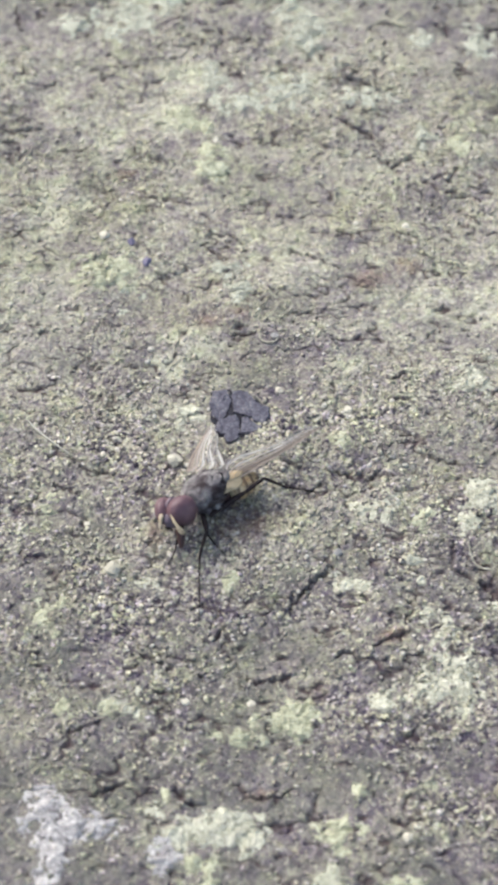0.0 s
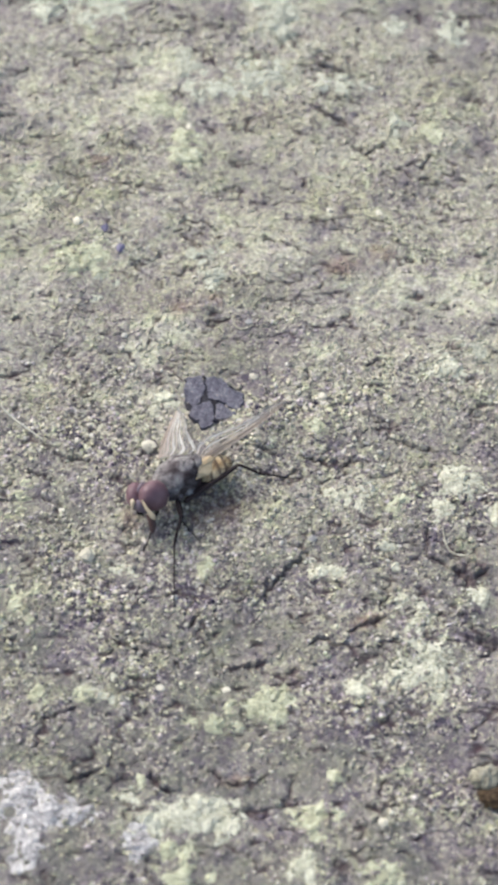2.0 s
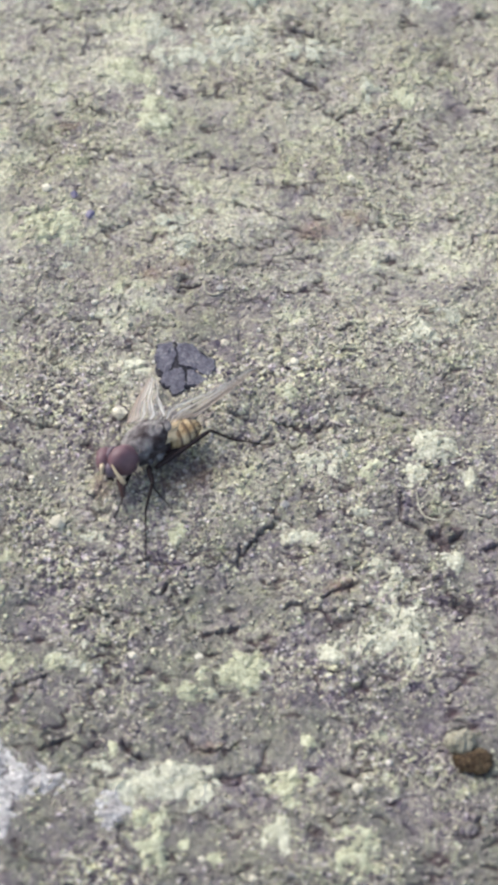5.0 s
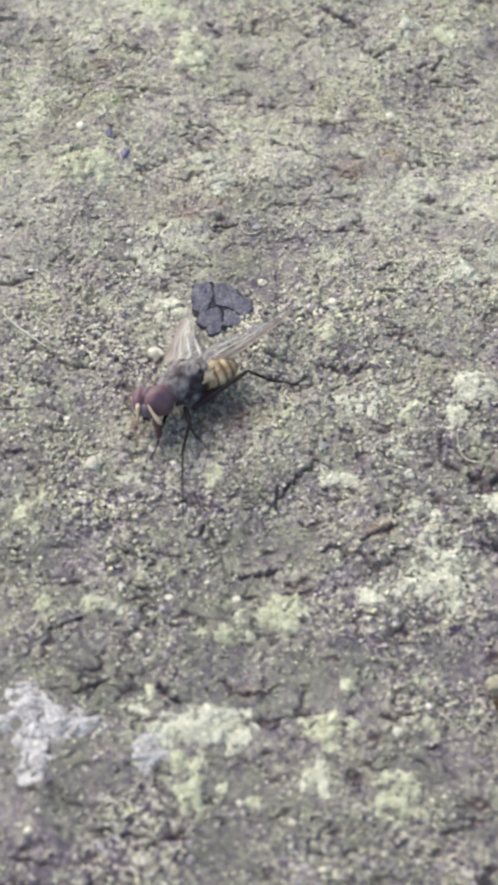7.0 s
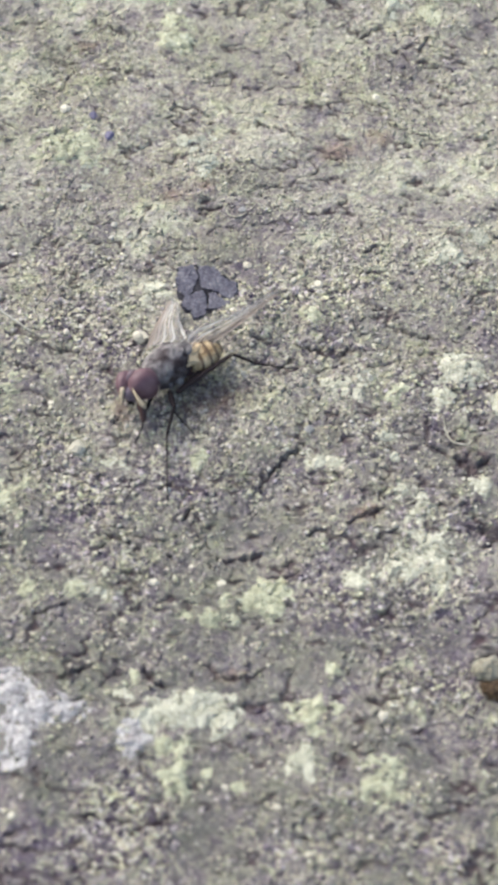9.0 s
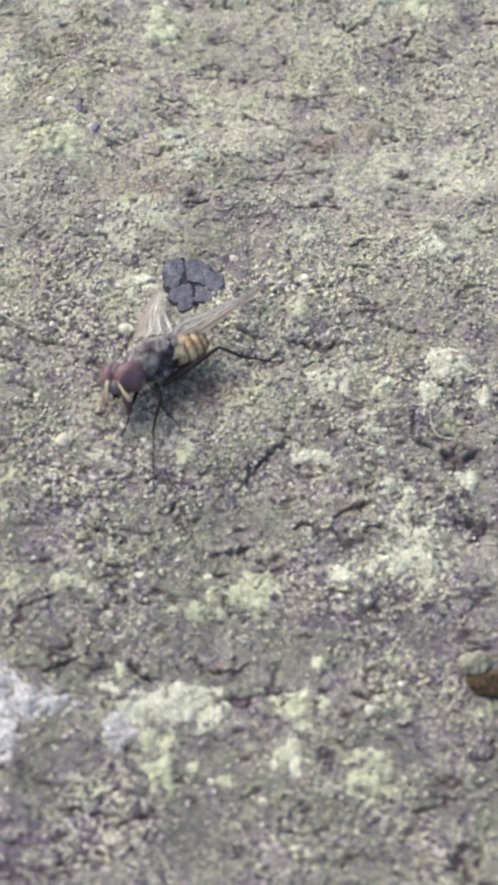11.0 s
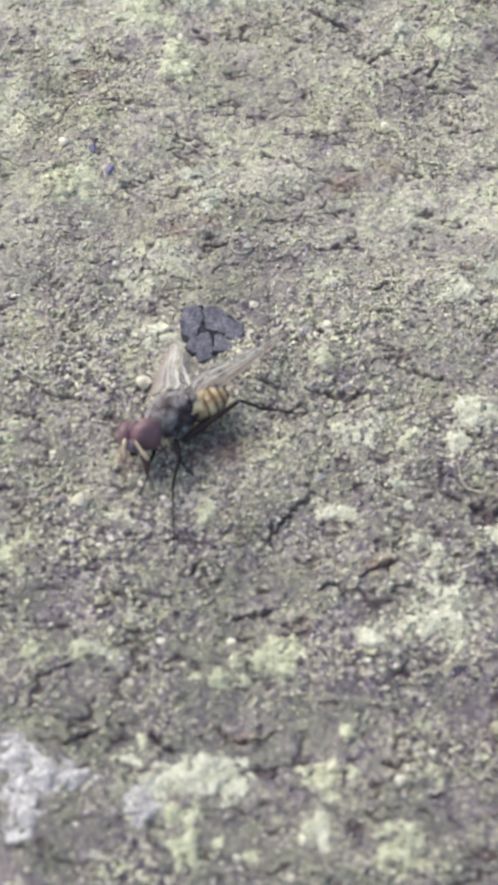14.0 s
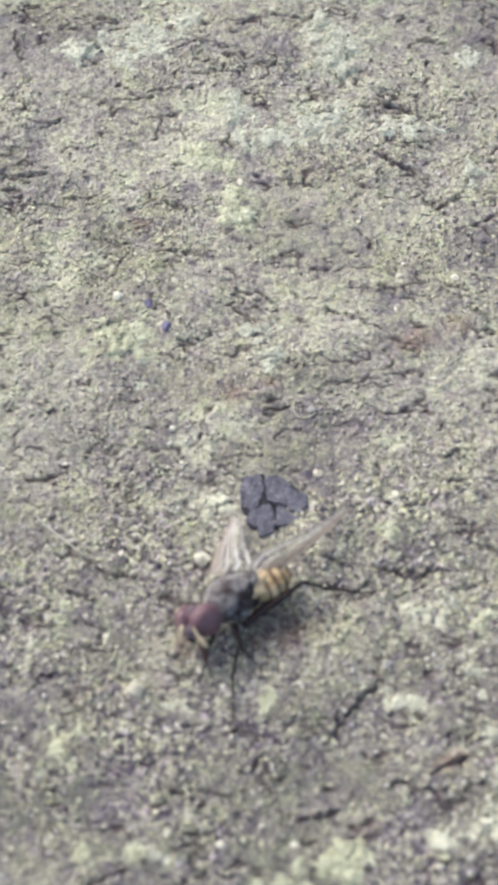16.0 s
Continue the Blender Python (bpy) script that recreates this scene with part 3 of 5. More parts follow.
def crusted(name, *stops):
    """Powdery crust: coarse and fine mottling, with darker specks of grit in it."""
    n = Nodes(name)
    value = n.sums("ADD", n.sums("MULTIPLY", n.noise(1500, 3), 0.4), n.sums("MULTIPLY", n.noise(6000, 5, 0.75), 0.6))
    colour = n.ramp(value, *[(0.32 + 0.36 * at, colour) for at, colour in stops])
    place = n.tree.nodes.new("ShaderNodeTexCoord")
    for scale, much in ((8200.0, 0.34), (4300.0, 0.24)):
        speck = n.add("ShaderNodeTexVoronoi", Scale=scale)
        n.link(place.outputs["Object"], speck.inputs["Vector"])
        tone = n.tree.nodes.new("ShaderNodeSeparateColor")
        n.link(speck.outputs["Color"], tone.inputs[0])
        colour = n.mix(much, colour, n.ramp(tone.outputs[1], (0.0, (0.34, 0.30, 0.36)), (0.45, (0.86, 0.85, 0.84)), (1.0, (1.0, 1.0, 1.0))), "MULTIPLY")
    n.bump(n.noise(11000, 4, 0.7), 0.00005, 0.6)
    return n.done(colour, 0.92, 0.25)


GROUND = ground_material()
GRAIN = speckled("loose_grain", (0.1, (0.10, 0.09, 0.10)), (0.4, (0.26, 0.24, 0.20)), (0.65, (0.42, 0.40, 0.31)), (0.85, (0.60, 0.58, 0.52)), rough=0.6)
LICHEN = [
    crusted("white_lichen", (0.0, (0.17, 0.160, 0.158)), (0.45, (0.43, 0.415, 0.405)), (0.9, (0.70, 0.685, 0.66))),
    crusted("pale_lichen", (0.0, (0.29, 0.285, 0.205)), (0.45, (0.50, 0.498, 0.38)), (0.9, (0.71, 0.708, 0.575))),
    crusted("yellow_green_lichen", (0.0, (0.23, 0.234, 0.152)), (0.45, (0.42, 0.428, 0.292)), (0.9, (0.62, 0.63, 0.465))),
    crusted("grey_green_lichen", (0.1, (0.28, 0.285, 0.22)), (0.5, (0.46, 0.468, 0.37)), (0.9, (0.63, 0.64, 0.525))),
]
# near-black colour of the sheet that shades the flake's gaps
GAP_SHADE = crusted("black_gap_shade", (0.0, (0.014, 0.013, 0.017)), (0.6, (0.03, 0.028, 0.036)), (1.0, (0.07, 0.068, 0.075)))
PEBBLE = [
    speckled("white_quartz", (0.1, (0.42, 0.39, 0.30)), (0.8, (0.62, 0.59, 0.48)), scale=4500.0, rough=0.65),
    speckled("grey_stone", (0.1, (0.20, 0.195, 0.19)), (0.8, (0.36, 0.35, 0.33)), rough=0.6),
    speckled("blue_violet_glass", (0.1, (0.075, 0.068, 0.125)), (0.8, (0.15, 0.138, 0.215)), rough=0.5),
]
TAR = crusted("blue_black_flake", (0.0, (0.050, 0.047, 0.064)), (0.40, (0.105, 0.102, 0.130)), (0.72, (0.165, 0.160, 0.188)), (1.0, (0.34, 0.33, 0.32)))
FIBRE = speckled("pale_fibre", (0.1, (0.30, 0.29, 0.235)), (0.8, (0.45, 0.44, 0.37)))
TUFT = speckled("pale_tuft", (0.1, (0.32, 0.325, 0.235)), (0.5, (0.46, 0.465, 0.345)), (0.9, (0.62, 0.625, 0.48)), island=True)
CLOD = [
    crusted("tan_clod", (0.0, (0.11, 0.095, 0.065)), (0.4, (0.25, 0.235, 0.175)), (0.9, (0.44, 0.425, 0.335))),
    crusted("rusty_brown_clod", (0.0, (0.020, 0.014, 0.010)), (0.5, (0.060, 0.040, 0.022)), (0.95, (0.21, 0.155, 0.085))),
]
RIM = crusted("peeling_rim", (0.0, (0.20, 0.19, 0.15)), (0.5, (0.40, 0.385, 0.30)), (0.9, (0.58, 0.56, 0.46)))
TWIG = speckled("dark_curl", (0.1, (0.07, 0.058, 0.06)), (0.8, (0.17, 0.145, 0.14)))


# ---- mesh helpers ----
def mesh_of(name, bm, material, smooth=True):
    """A mesh in metres from a bmesh in millimetres."""
    data = bpy.data.meshes.new(name)
    bmesh.ops.scale(bm, vec=(MM, MM, MM), verts=bm.verts)
    bm.to_mesh(data)
    bm.free()
    data.materials.append(material)
    if smooth:
        data.polygons.foreach_set("use_smooth", [True] * len(data.polygons))
    return data


def part(name, bm, material, parent=None, label="", at=(0, 0, 0), smooth=True):
    ob = new(name, mesh_of(name, bm, material, smooth))
    ob.parent = parent
    ob.location = Vector(at) * MM
    if label:
        tagged(ob, label)
    return ob


def ico(radius=1.0, divisions=2):
    bm = bmesh.new()
    bmesh.ops.create_icosphere(bm, subdivisions=divisions, radius=radius)
    return bm


def joined(name, chunks, material):
    """One mesh from many (vertices, faces) pairs in millimetres."""
    verts, faces, base = [], [], 0
    for v, f in chunks:
        verts.append(v)
        faces.append(f + base)
        base += len(v)
    data = bpy.data.meshes.new(name)
    v, f = np.concatenate(verts) * MM, np.concatenate(faces)
    data.vertices.add(len(v))
    data.vertices.foreach_set("co", v.ravel())
    data.loops.add(f.size)
    data.loops.foreach_set("vertex_index", f.ravel().astype(np.int32))
    data.polygons.add(len(f))
    data.polygons.foreach_set("loop_start", np.arange(0, f.size, f.shape[1], dtype=np.int32))
    data.update(calc_edges=True)
    data.validate()
    data.materials.append(material)
    return data


def ball_shape(divisions):
    bm = ico(1.0, divisions)
    bm.verts.ensure_lookup_table()
    v = np.array([q.co[:] for q in bm.verts])
    f = np.array([[q.index for q in face.verts] for face in bm.faces])
    bm.free()
    return v, f


BALL_1, BALL_2 = ball_shape(1), ball_shape(2)
rng = np.random.default_rng(7)


def lumps(ball, centres, sizes, jag=0.3):
    """Many uneven stones at once: one (vertices, faces) pair."""
    v, f = ball
    n = len(centres)
    shape = v[None] * (1 + jag * (rng.random((n, len(v), 1)) - 0.5) * 2)
    q = rng.normal(size=(n, 4))
    w, x, y, z = (q / np.linalg.norm(q, axis=1, keepdims=True)).T
    turn = np.stack([1 - 2 * (y * y + z * z), 2 * (x * y - z * w), 2 * (x * z + y * w), 2 * (x * y + z * w), 1 - 2 * (x * x + z * z), 2 * (y * z - x * w), 2 * (x * z - y * w), 2 * (y * z + x * w), 1 - 2 * (x * x + y * y)], -1).reshape(n, 3, 3)
    shape = np.einsum("nij,nkj->nki", turn, shape) * sizes[:, None] + centres[:, None]
    faces = f[None] + (np.arange(n) * len(v))[:, None, None]
    return shape.reshape(-1, 3), faces.reshape(-1, 3)


def lump(ball, centre, size, jag=0.3):
    v, f = ball
    r = 1 + jag * (rng.random((len(v), 1)) - 0.5) * 2
    turn = np.array(Euler(rng.random(3) * 6.28).to_matrix())
    shape = (v * r) @ turn.T
    shape = shape * np.array(size)
    return shape + np.array(centre), f


# ---- the ground ----
# beyond this stretch the stone goes on evenly
settle = np.clip(np.minimum(np.minimum(GX - X0, X1 - GX), np.minimum(GY - Y0, Y1 - GY)) / 3 + 1.5, 0, 1)
cover, green, stain, film, sandy, mint = [field * settle + mean * (1 - settle) for field, mean in ((cover, 0.55), (green, 0.4), (stain, 0.12), (film, 0.2), (sandy, 0.8), (mint, 0.1))]
white, rust_and_shadow, crack = white * settle, rust_and_shadow * settle, crack * settle
own_1, own_2 = own_1 * settle + 0.5 * (1 - settle), own_2 * settle + 0.5 * (1 - settle)
bump_1, bump_2, middle = bump_1 * settle + 0.5 * (1 - settle), bump_2 * settle + 0.5 * (1 - settle), middle * settle + 0.5 * (1 - settle)


def build_ground():
    ny, nx = GX.shape
    v = np.stack([GX, GY, HEIGHT], -1).reshape(-1, 3)
    i = np.arange(nx * ny).reshape(ny, nx)
    f = np.stack([i[:-1, :-1], i[:-1, 1:], i[1:, 1:], i[1:, :-1]], -1).reshape(-1, 4)
    data = joined("ground", [(v, f)], GROUND)
    data.polygons.foreach_set("use_smooth", np.ones(len(f), dtype=bool))
    # grain tone drops towards the border of each cell
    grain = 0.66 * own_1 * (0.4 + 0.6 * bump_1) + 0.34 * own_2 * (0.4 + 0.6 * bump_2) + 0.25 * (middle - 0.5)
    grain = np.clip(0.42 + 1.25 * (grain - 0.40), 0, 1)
    for name, values in (("grain", grain), ("sandy", sandy), ("cover", cover), ("green", green), ("white", white), ("stain", stain), ("rust_and_shadow", rust_and_shadow), ("film", film), ("mint", mint), ("crack", crack)):
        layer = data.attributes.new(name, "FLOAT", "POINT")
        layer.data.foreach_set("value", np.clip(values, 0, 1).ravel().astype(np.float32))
    return tagged(new("ground", data), "grey weathered stone ground, cracked and crusted with lichen", "ground", kind="structure")


ground = build_ground()


# ---- lichens ----
LICHEN_LABEL = [
    "chalk-white crusty lichen patch spreading on the stone",
    "pale cream-green granular lichen crust on the stone",
    "yellow-green powdery lichen patch growing on the stone",
    "grey-green thin lichen film on the stone",
]


def build_lichen(cx, cy, rx, ry, kind):
    """A thin ragged crust that dips under the stone at its edge, with crumbs on it."""
    seed = int(abs(cx * 91 + cy * 37) * 10)
    lx = np.arange(cx - 1.6 * rx - 0.4, cx + 1.6 * rx + 0.4, 0.065)
    ly = np.arange(cy - 1.6 * ry - 0.4, cy + 1.6 * ry + 0.4, 0.065)
    x, y = np.meshgrid(lx, ly)
    ex = x + 1.1 * (fractal(x / 1.2, y / 1.2, seed, 3) - 0.5) * min(1.0, rx)
    ey = y + 1.1 * (fractal(x / 1.2, y / 1.2, seed + 9, 3) - 0.5) * min(1.0, ry)
    d = np.hypot((ex - cx) / rx, (ey - cy) / ry)
    rise = (0.10 if kind == 0 else -0.09) + (0.56 if rx * ry < 1.6 else 0.74 if rx * ry < 2.4 else 0.86) - 0.66 * d + 2.7 * (fractal(x / 0.62, y / 0.55, seed + 20, 5, 0.68) - 0.47)
    z = np.clip(rise, -0.6, 0.5) * 0.15 + 0.035 * (fractal(x / 0.16, y / 0.16, seed + 30, 2) - 0.5)
    z = np.clip(z, -0.12, 0.075)
    ny, nx = x.shape
    i = np.arange(nx * ny).reshape(ny, nx)
    f = np.stack([i[:-1, :-1], i[:-1, 1:], i[1:, 1:], i[1:, :-1]], -1).reshape(-1, 4)
    top = z.ravel()
    f = f[(top[f].max(1) > -0.05) & (d.ravel()[f].max(1) < 1.5)]
    used, again = np.unique(f, return_inverse=True)
    v = np.stack([x.ravel(), y.ravel(), sampled(HEIGHT, x, y).ravel() + top], -1)[used]
    if len(f) == 0:
        return None
    crust = joined("lichen", [(v, again.reshape(-1, 4))], LICHEN[kind])
    crust.polygons.foreach_set("use_smooth", np.ones(len(crust.polygons), dtype=bool))
    ob = tagged(new("lichen", crust), LICHEN_LABEL[kind], "lichen", "lichen patches")
    high = v[top[used] > 0.02]
    n = int(min(400, len(high) // 6))
    if n > 12:
        p = high[rng.choice(len(high), n, replace=False)] + rng.normal(size=(n, 3)) * (0.12, 0.12, 0.0)
        s = 0.025 + 0.035 * rng.random(n) ** 2
        chunk = lumps(BALL_1, p, np.stack([s * 1.3, s, 0.6 * s], -1), 0.45)
        dust = tagged(new("crumb_dust", joined("crumb_dust", [chunk], LICHEN[kind])), kind="stuff")
        dust.parent = ob
    return ob


for row in LICHENS:
    build_lichen(*row)


# ---- pebbles ----
PEBBLE_LABEL = ["small white quartz pebble lying on the crust", "small grey stone grain lying on the crust", "tiny blue-violet glassy speck on the crust"]


def build_pebble(x, y, rx, ry, kind):
    bm = ico(1.0, 2)
    seed = Vector((x, y, 3.0))
    for v in bm.verts:
        p = v.co.copy()
        v.co = p * (1 + 0.40 * noise.noise(p * 1.3 + seed) + 0.22 * noise.noise(p * 2.7 + seed))
        v.co = Vector((v.co.x * rx, v.co.y * max(ry, 0.6 * rx), v.co.z * 0.62 * rx))
    low = min(v.co.z for v in bm.verts)
    ob = part("pebble", bm, PEBBLE[kind], None, at=(x, y - 0.16, ground_at(x, y) - low - 0.12), smooth=False)
    ob.rotation_euler.z = (x * 7 + y * 3) % 0.8 - 0.4
    return tagged(ob, PEBBLE_LABEL[kind], "pebble", "pebbles")


for row in PEBBLES:
    build_pebble(*row)
for x, y, rx, ry, kind in PEBBLES_SMALL:
    build_pebble(x, y, 0.85 * rx, 0.85 * ry, kind)


# ---- the black flake, split into pieces ----
def plate(points, thick, rise, seed):
    """A slab with a ragged outline and worn edges."""
    bm = bmesh.new()
    ring = []
    n = len(points)
    for k in range(n):
        a, b = Vector(points[k]), Vector(points[(k + 1) % n])
        for s in (0.0, 0.2, 0.4, 0.6, 0.8):
            p = a.lerp(b, s)
            p += Vector((noise.noise(Vector((p.x * 3, p.y * 3, seed))), noise.noise(Vector((p.x * 3, p.y * 3, seed + 7))))) * 0.06 + Vector((noise.noise(Vector((p.x * 9, p.y * 9, seed + 2))), noise.noise(Vector((p.x * 9, p.y * 9, seed + 5))))) * 0.14
            ring.append(p)
    mid = sum(ring, Vector((0, 0))) / len(ring)
    levels = []
    for scale, z in ((1.03, -0.25), (1.0, thick * 0.75), (0.96, thick * 0.97), (0.66, thick * 1.0), (0.38, thick * 1.02)):
        row = []
        for p in ring:
            q = mid + (p - mid) * scale
            h = z + rise * (q.y - mid.y) + 0.07 * noise.noise(Vector((q.x * 2.2, q.y * 2.2, seed))) + 0.05 * noise.noise(Vector((q.x * 6.0, q.y * 6.0, seed + 4)))
            row.append(bm.verts.new((q.x, q.y, h)))
        levels.append(row)
    for low, high in zip(levels, levels[1:]):
        for k in range(len(ring)):
            j = (k + 1) % len(ring)
            bm.faces.new((low[k], low[j], high[j], high[k]))
    bm.faces.new(levels[-1])
    bm.faces.new(levels[0][::-1])
    bmesh.ops.recalc_face_normals(bm, faces=bm.faces)
    return bm


def build_flake():
    cx, cy, _ = (-1.66, 5.51, 0.25)
    flake = new("black_flake")
    flake.location = Vector((cx, cy, ground_at(cx, cy))) * MM
    tagged(flake, "blue-black cracked flake stuck to the ground beside the fly", "flake")
    shapes = [
        [(-3.32, 7.17), (-2.52, 7.30), (-2.29, 6.53), (-2.42, 5.80), (-2.86, 5.30), (-3.31, 5.66), (-3.39, 6.44)],
        [(-2.24, 7.25), (-1.52, 7.23), (-1.03, 6.62), (-0.23, 6.25), (-0.27, 5.43), (-0.78, 5.32), (-1.34, 5.70), (-2.00, 5.87), (-2.22, 6.39)],
        [(-2.91, 5.16), (-2.41, 5.66), (-2.02, 5.72), (-1.76, 5.39), (-1.71, 4.44), (-2.00, 3.96), (-2.36, 4.00), (-2.53, 4.38), (-3.00, 4.62)],
        [(-1.68, 5.54), (-1.24, 5.57), (-0.83, 5.14), (-0.41, 5.14), (-0.92, 4.78), (-1.62, 4.55)],
    ]
    edge = [(-3.36, 7.10), (-2.44, 7.35), (-1.49, 7.24), (-0.30, 6.29), (-0.33, 5.36), (-0.85, 4.75), (-1.94, 4.10), (-2.48, 4.15), (-3.00, 4.65), (-3.34, 5.55)]
    # added dark sheet: stands in for the shade in the gaps
    part("underside", plate([(x - cx, y - cy) for x, y in edge][::-1], 0.07, 0.01, 11.0), GAP_SHADE, flake, "dark sheet added as the shade between the split pieces", smooth=False)
    for k, shape in enumerate(shapes):
        outline = [(x - cx, y - cy) for x, y in shape][::-1]
        part("piece", plate(outline, (0.13, 0.20, 0.22, 0.20)[k], (0.02, 0.04, -0.03, 0.0)[k], 3.0 + k), TAR, flake, smooth=False)


build_flake()


# ---- the clod at the broken edge ----
def build_clod(x, y, rx, ry, rz, kind):
    bm = ico(1.0, 4)
    for v in bm.verts:
        p = v.co.copy()
        v.co = p * (1 + 0.30 * noise.noise(p * 1.2 + Vector((4, 1, 8))) + 0.22 * noise.noise(p * 3.2) + 0.20 * noise.noise(p * 6.0 + Vector((x, y, 0))) + 0.10 * noise.noise(p * 15.0))
        v.co = Vector((v.co.x * rx, v.co.y * ry, v.co.z * rz))
    low = min(v.co.z for v in bm.verts)
    ob = part("clod", bm, CLOD[kind], None, at=(x, y, ground_at(x, y) - low - 0.75 * rz))
    return tagged(ob, ("tan crumbly clod on the broken edge of the stone", "rusty brown crumbly clod beside a tan one")[kind], "clod")


build_clod(12.38, -14.55, 0.66, 0.58, 0.50, 0)
build_clod(13.00, -15.50, 0.85, 0.60, 0.42, 1)


# ---- threads ----
def tube(points, radii, sides=7, steps=6):
    """A round tube along a smooth line through the points; radii at the points."""
    pts = [Vector(p) for p in points]
    line, widths = [], []
    for k in range(len(pts) - 1):
        p0, p1, p2, p3 = pts[max(k - 1, 0)], pts[k], pts[k + 1], pts[min(k + 2, len(pts) - 1)]
        for s in range(steps):
            t = s / steps
            line.append(0.5 * (2 * p1 + (p2 - p0) * t + (2 * p0 - 5 * p1 + 4 * p2 - p3) * t * t + (3 * p1 - p0 - 3 * p2 + p3) * t**3))
            widths.append(radii[k] * (1 - t) + radii[k + 1] * t)
    line.append(pts[-1])
    widths.append(radii[-1])
    bm = bmesh.new()
    rings = []
    for k, p in enumerate(line):
        along = (line[min(k + 1, len(line) - 1)] - line[max(k - 1, 0)]).normalized()
        side = along.cross(Vector((0.3, 0.2, 1))).normalized()
        up = side.cross(along)
        rings.append([bm.verts.new(p + widths[k] * (math.cos(a) * side + math.sin(a) * up)) for a in [6.2832 * q / sides for q in range(sides)]])
    for low, high in zip(rings, rings[1:]):
        for q in range(sides):
            bm.faces.new((low[q], low[(q + 1) % sides], high[(q + 1) % sides], high[q]))
    bm.faces.new(rings[0][::-1])
    bm.faces.new(rings[-1])
    bmesh.ops.recalc_face_normals(bm, faces=bm.faces)
    return bm


def build_thread(name, points, radius, material, label):
    laid = [(x, y, ground_at(x, y) + 0.08) for x, y, *_ in points]
    ob = part(name, tube(laid, [radius * 0.6] + [radius] * (len(laid) - 2) + [radius * 0.5]), material)
    return tagged(ob, label, "plant fibre" if name == "fibre" else "debris")


build_thread("fibre", [(-12.89, 4.52, 0.00), (-12.18, 3.87, 0.00), (-11.40, 3.30, 0.00), (-10.47, 2.61, 0.00)], 0.05, FIBRE, "pale thin plant fibre lying on the crust")
build_thread("fibre", [(-14.20, 21.27, 0.00), (-13.43, 19.91, 0.00), (-12.41, 18.98, 0.00), (-10.94, 18.30, 0.00)], 0.05, RIM, "pale thin plant fibre lying on the crust")
build_thread("bark_curl", [(9.30, -1.08, 0.00), (9.50, -1.98, 0.00), (9.80, -2.80, 0.00), (10.20, -2.97, 0.00)], 0.065, TWIG, "dark curled bark shred on the crust")
build_thread("crust_curl", [(10.35, -0.91, 0.00), (10.47, -1.63, 0.00), (10.79, -2.23, 0.00), (11.45, -2.45, 0.00), (11.77, -2.24, 0.00)], 0.06, RIM, "pale curled rim of peeling crust")
build_thread("fibre", [(-1.14, 11.23, 0.00), (-0.90, 10.69, 0.00), (-0.41, 10.54, 0.00), (0.05, 10.94, 0.00)], 0.055, RIM, "pale curled fibre on the crust")


def strands(starts, ways, lengths, radius, seed):
    """Many thin bent fibres lying on the crust, in one bmesh."""
    pick, bm = np.random.default_rng(seed), bmesh.new()
    for (x, y), way, length in zip(starts, ways, lengths):
        bend, line = (pick.random() - 0.5) * 0.9, []
        for k in range(6):
            t = k / 5
            a = way + bend * t
            line.append((x + length * t * math.cos(a), y + length * t * math.sin(a)))
        laid = [Vector((px, py, ground_at(px, py) + 0.02 + 0.05 * math.sin(math.pi * k / 5))) for k, (px, py) in enumerate(line)]
        rings = []
        for k, p in enumerate(laid):
            along = (laid[min(k + 1, 5)] - laid[max(k - 1, 0)]).normalized()
            side = along.cross(Vector((0, 0, 1))).normalized()
            up, r = side.cross(along), radius * (1.0 - 0.7 * k / 5)
            rings.append([bm.verts.new(p + r * (math.cos(a) * side + math.sin(a) * up)) for a in (0.5, 2.6, 4.7)])
        for low, high in zip(rings, rings[1:]):
            for q in range(3):
                bm.faces.new((low[q], low[(q + 1) % 3], high[(q + 1) % 3], high[q]))
    return bm


TUFT_AT = (4.04, -19.22)
tuft = part("lichen_tuft", strands([TUFT_AT] * 15, np.linspace(0.0, 5.9, 15), 0.45 + 0.45 * np.random.default_rng(31).random(15), 0.06, 33), TUFT)
tagged(tuft, "pale spiky lichen tuft spreading like a star", "lichen")

# ---- the fly ----
CHITIN = speckled("dark_brown_leg", (0.1, (0.011, 0.009, 0.010)), (0.8, (0.030, 0.021, 0.022)), scale=6000.0, rough=0.7, specular=0.15, bump=0.00001)
BRISTLE = speckled("black_bristle", (0.1, (0.012, 0.011, 0.011)), (0.8, (0.03, 0.027, 0.025)), rough=0.45)
FACE = speckled("silvery_face", (0.1, (0.44, 0.35, 0.22)), (0.8, (0.66, 0.56, 0.39)), scale=5000.0, rough=0.55)
MOUTH = speckled("red_brown_mouthparts", (0.1, (0.036, 0.020, 0.020)), (0.8, (0.090, 0.048, 0.042)), scale=5000.0, rough=0.45)
MOUTH_DARK = speckled("dark_red_brown_skin", (0.1, (0.022, 0.010, 0.012)), (0.8, (0.06, 0.03, 0.032)), scale=5000.0, rough=0.6)
VEIN = speckled("brown_vein", (0.1, (0.30, 0.24, 0.19)), (0.8, (0.46, 0.39, 0.33)), scale=5000.0, rough=0.5)
SCALE = speckled("straw_wing_scale", (0.24, (0.22, 0.145, 0.070)), (0.48, (0.38, 0.28, 0.155)), (0.80, (0.58, 0.47, 0.29)), scale=2600.0, rough=0.35, specular=0.5)
ALULA = speckled("grey_brown_flap", (0.1, (0.075, 0.062, 0.062)), (0.8, (0.20, 0.175, 0.165)), scale=5000.0, rough=0.5)
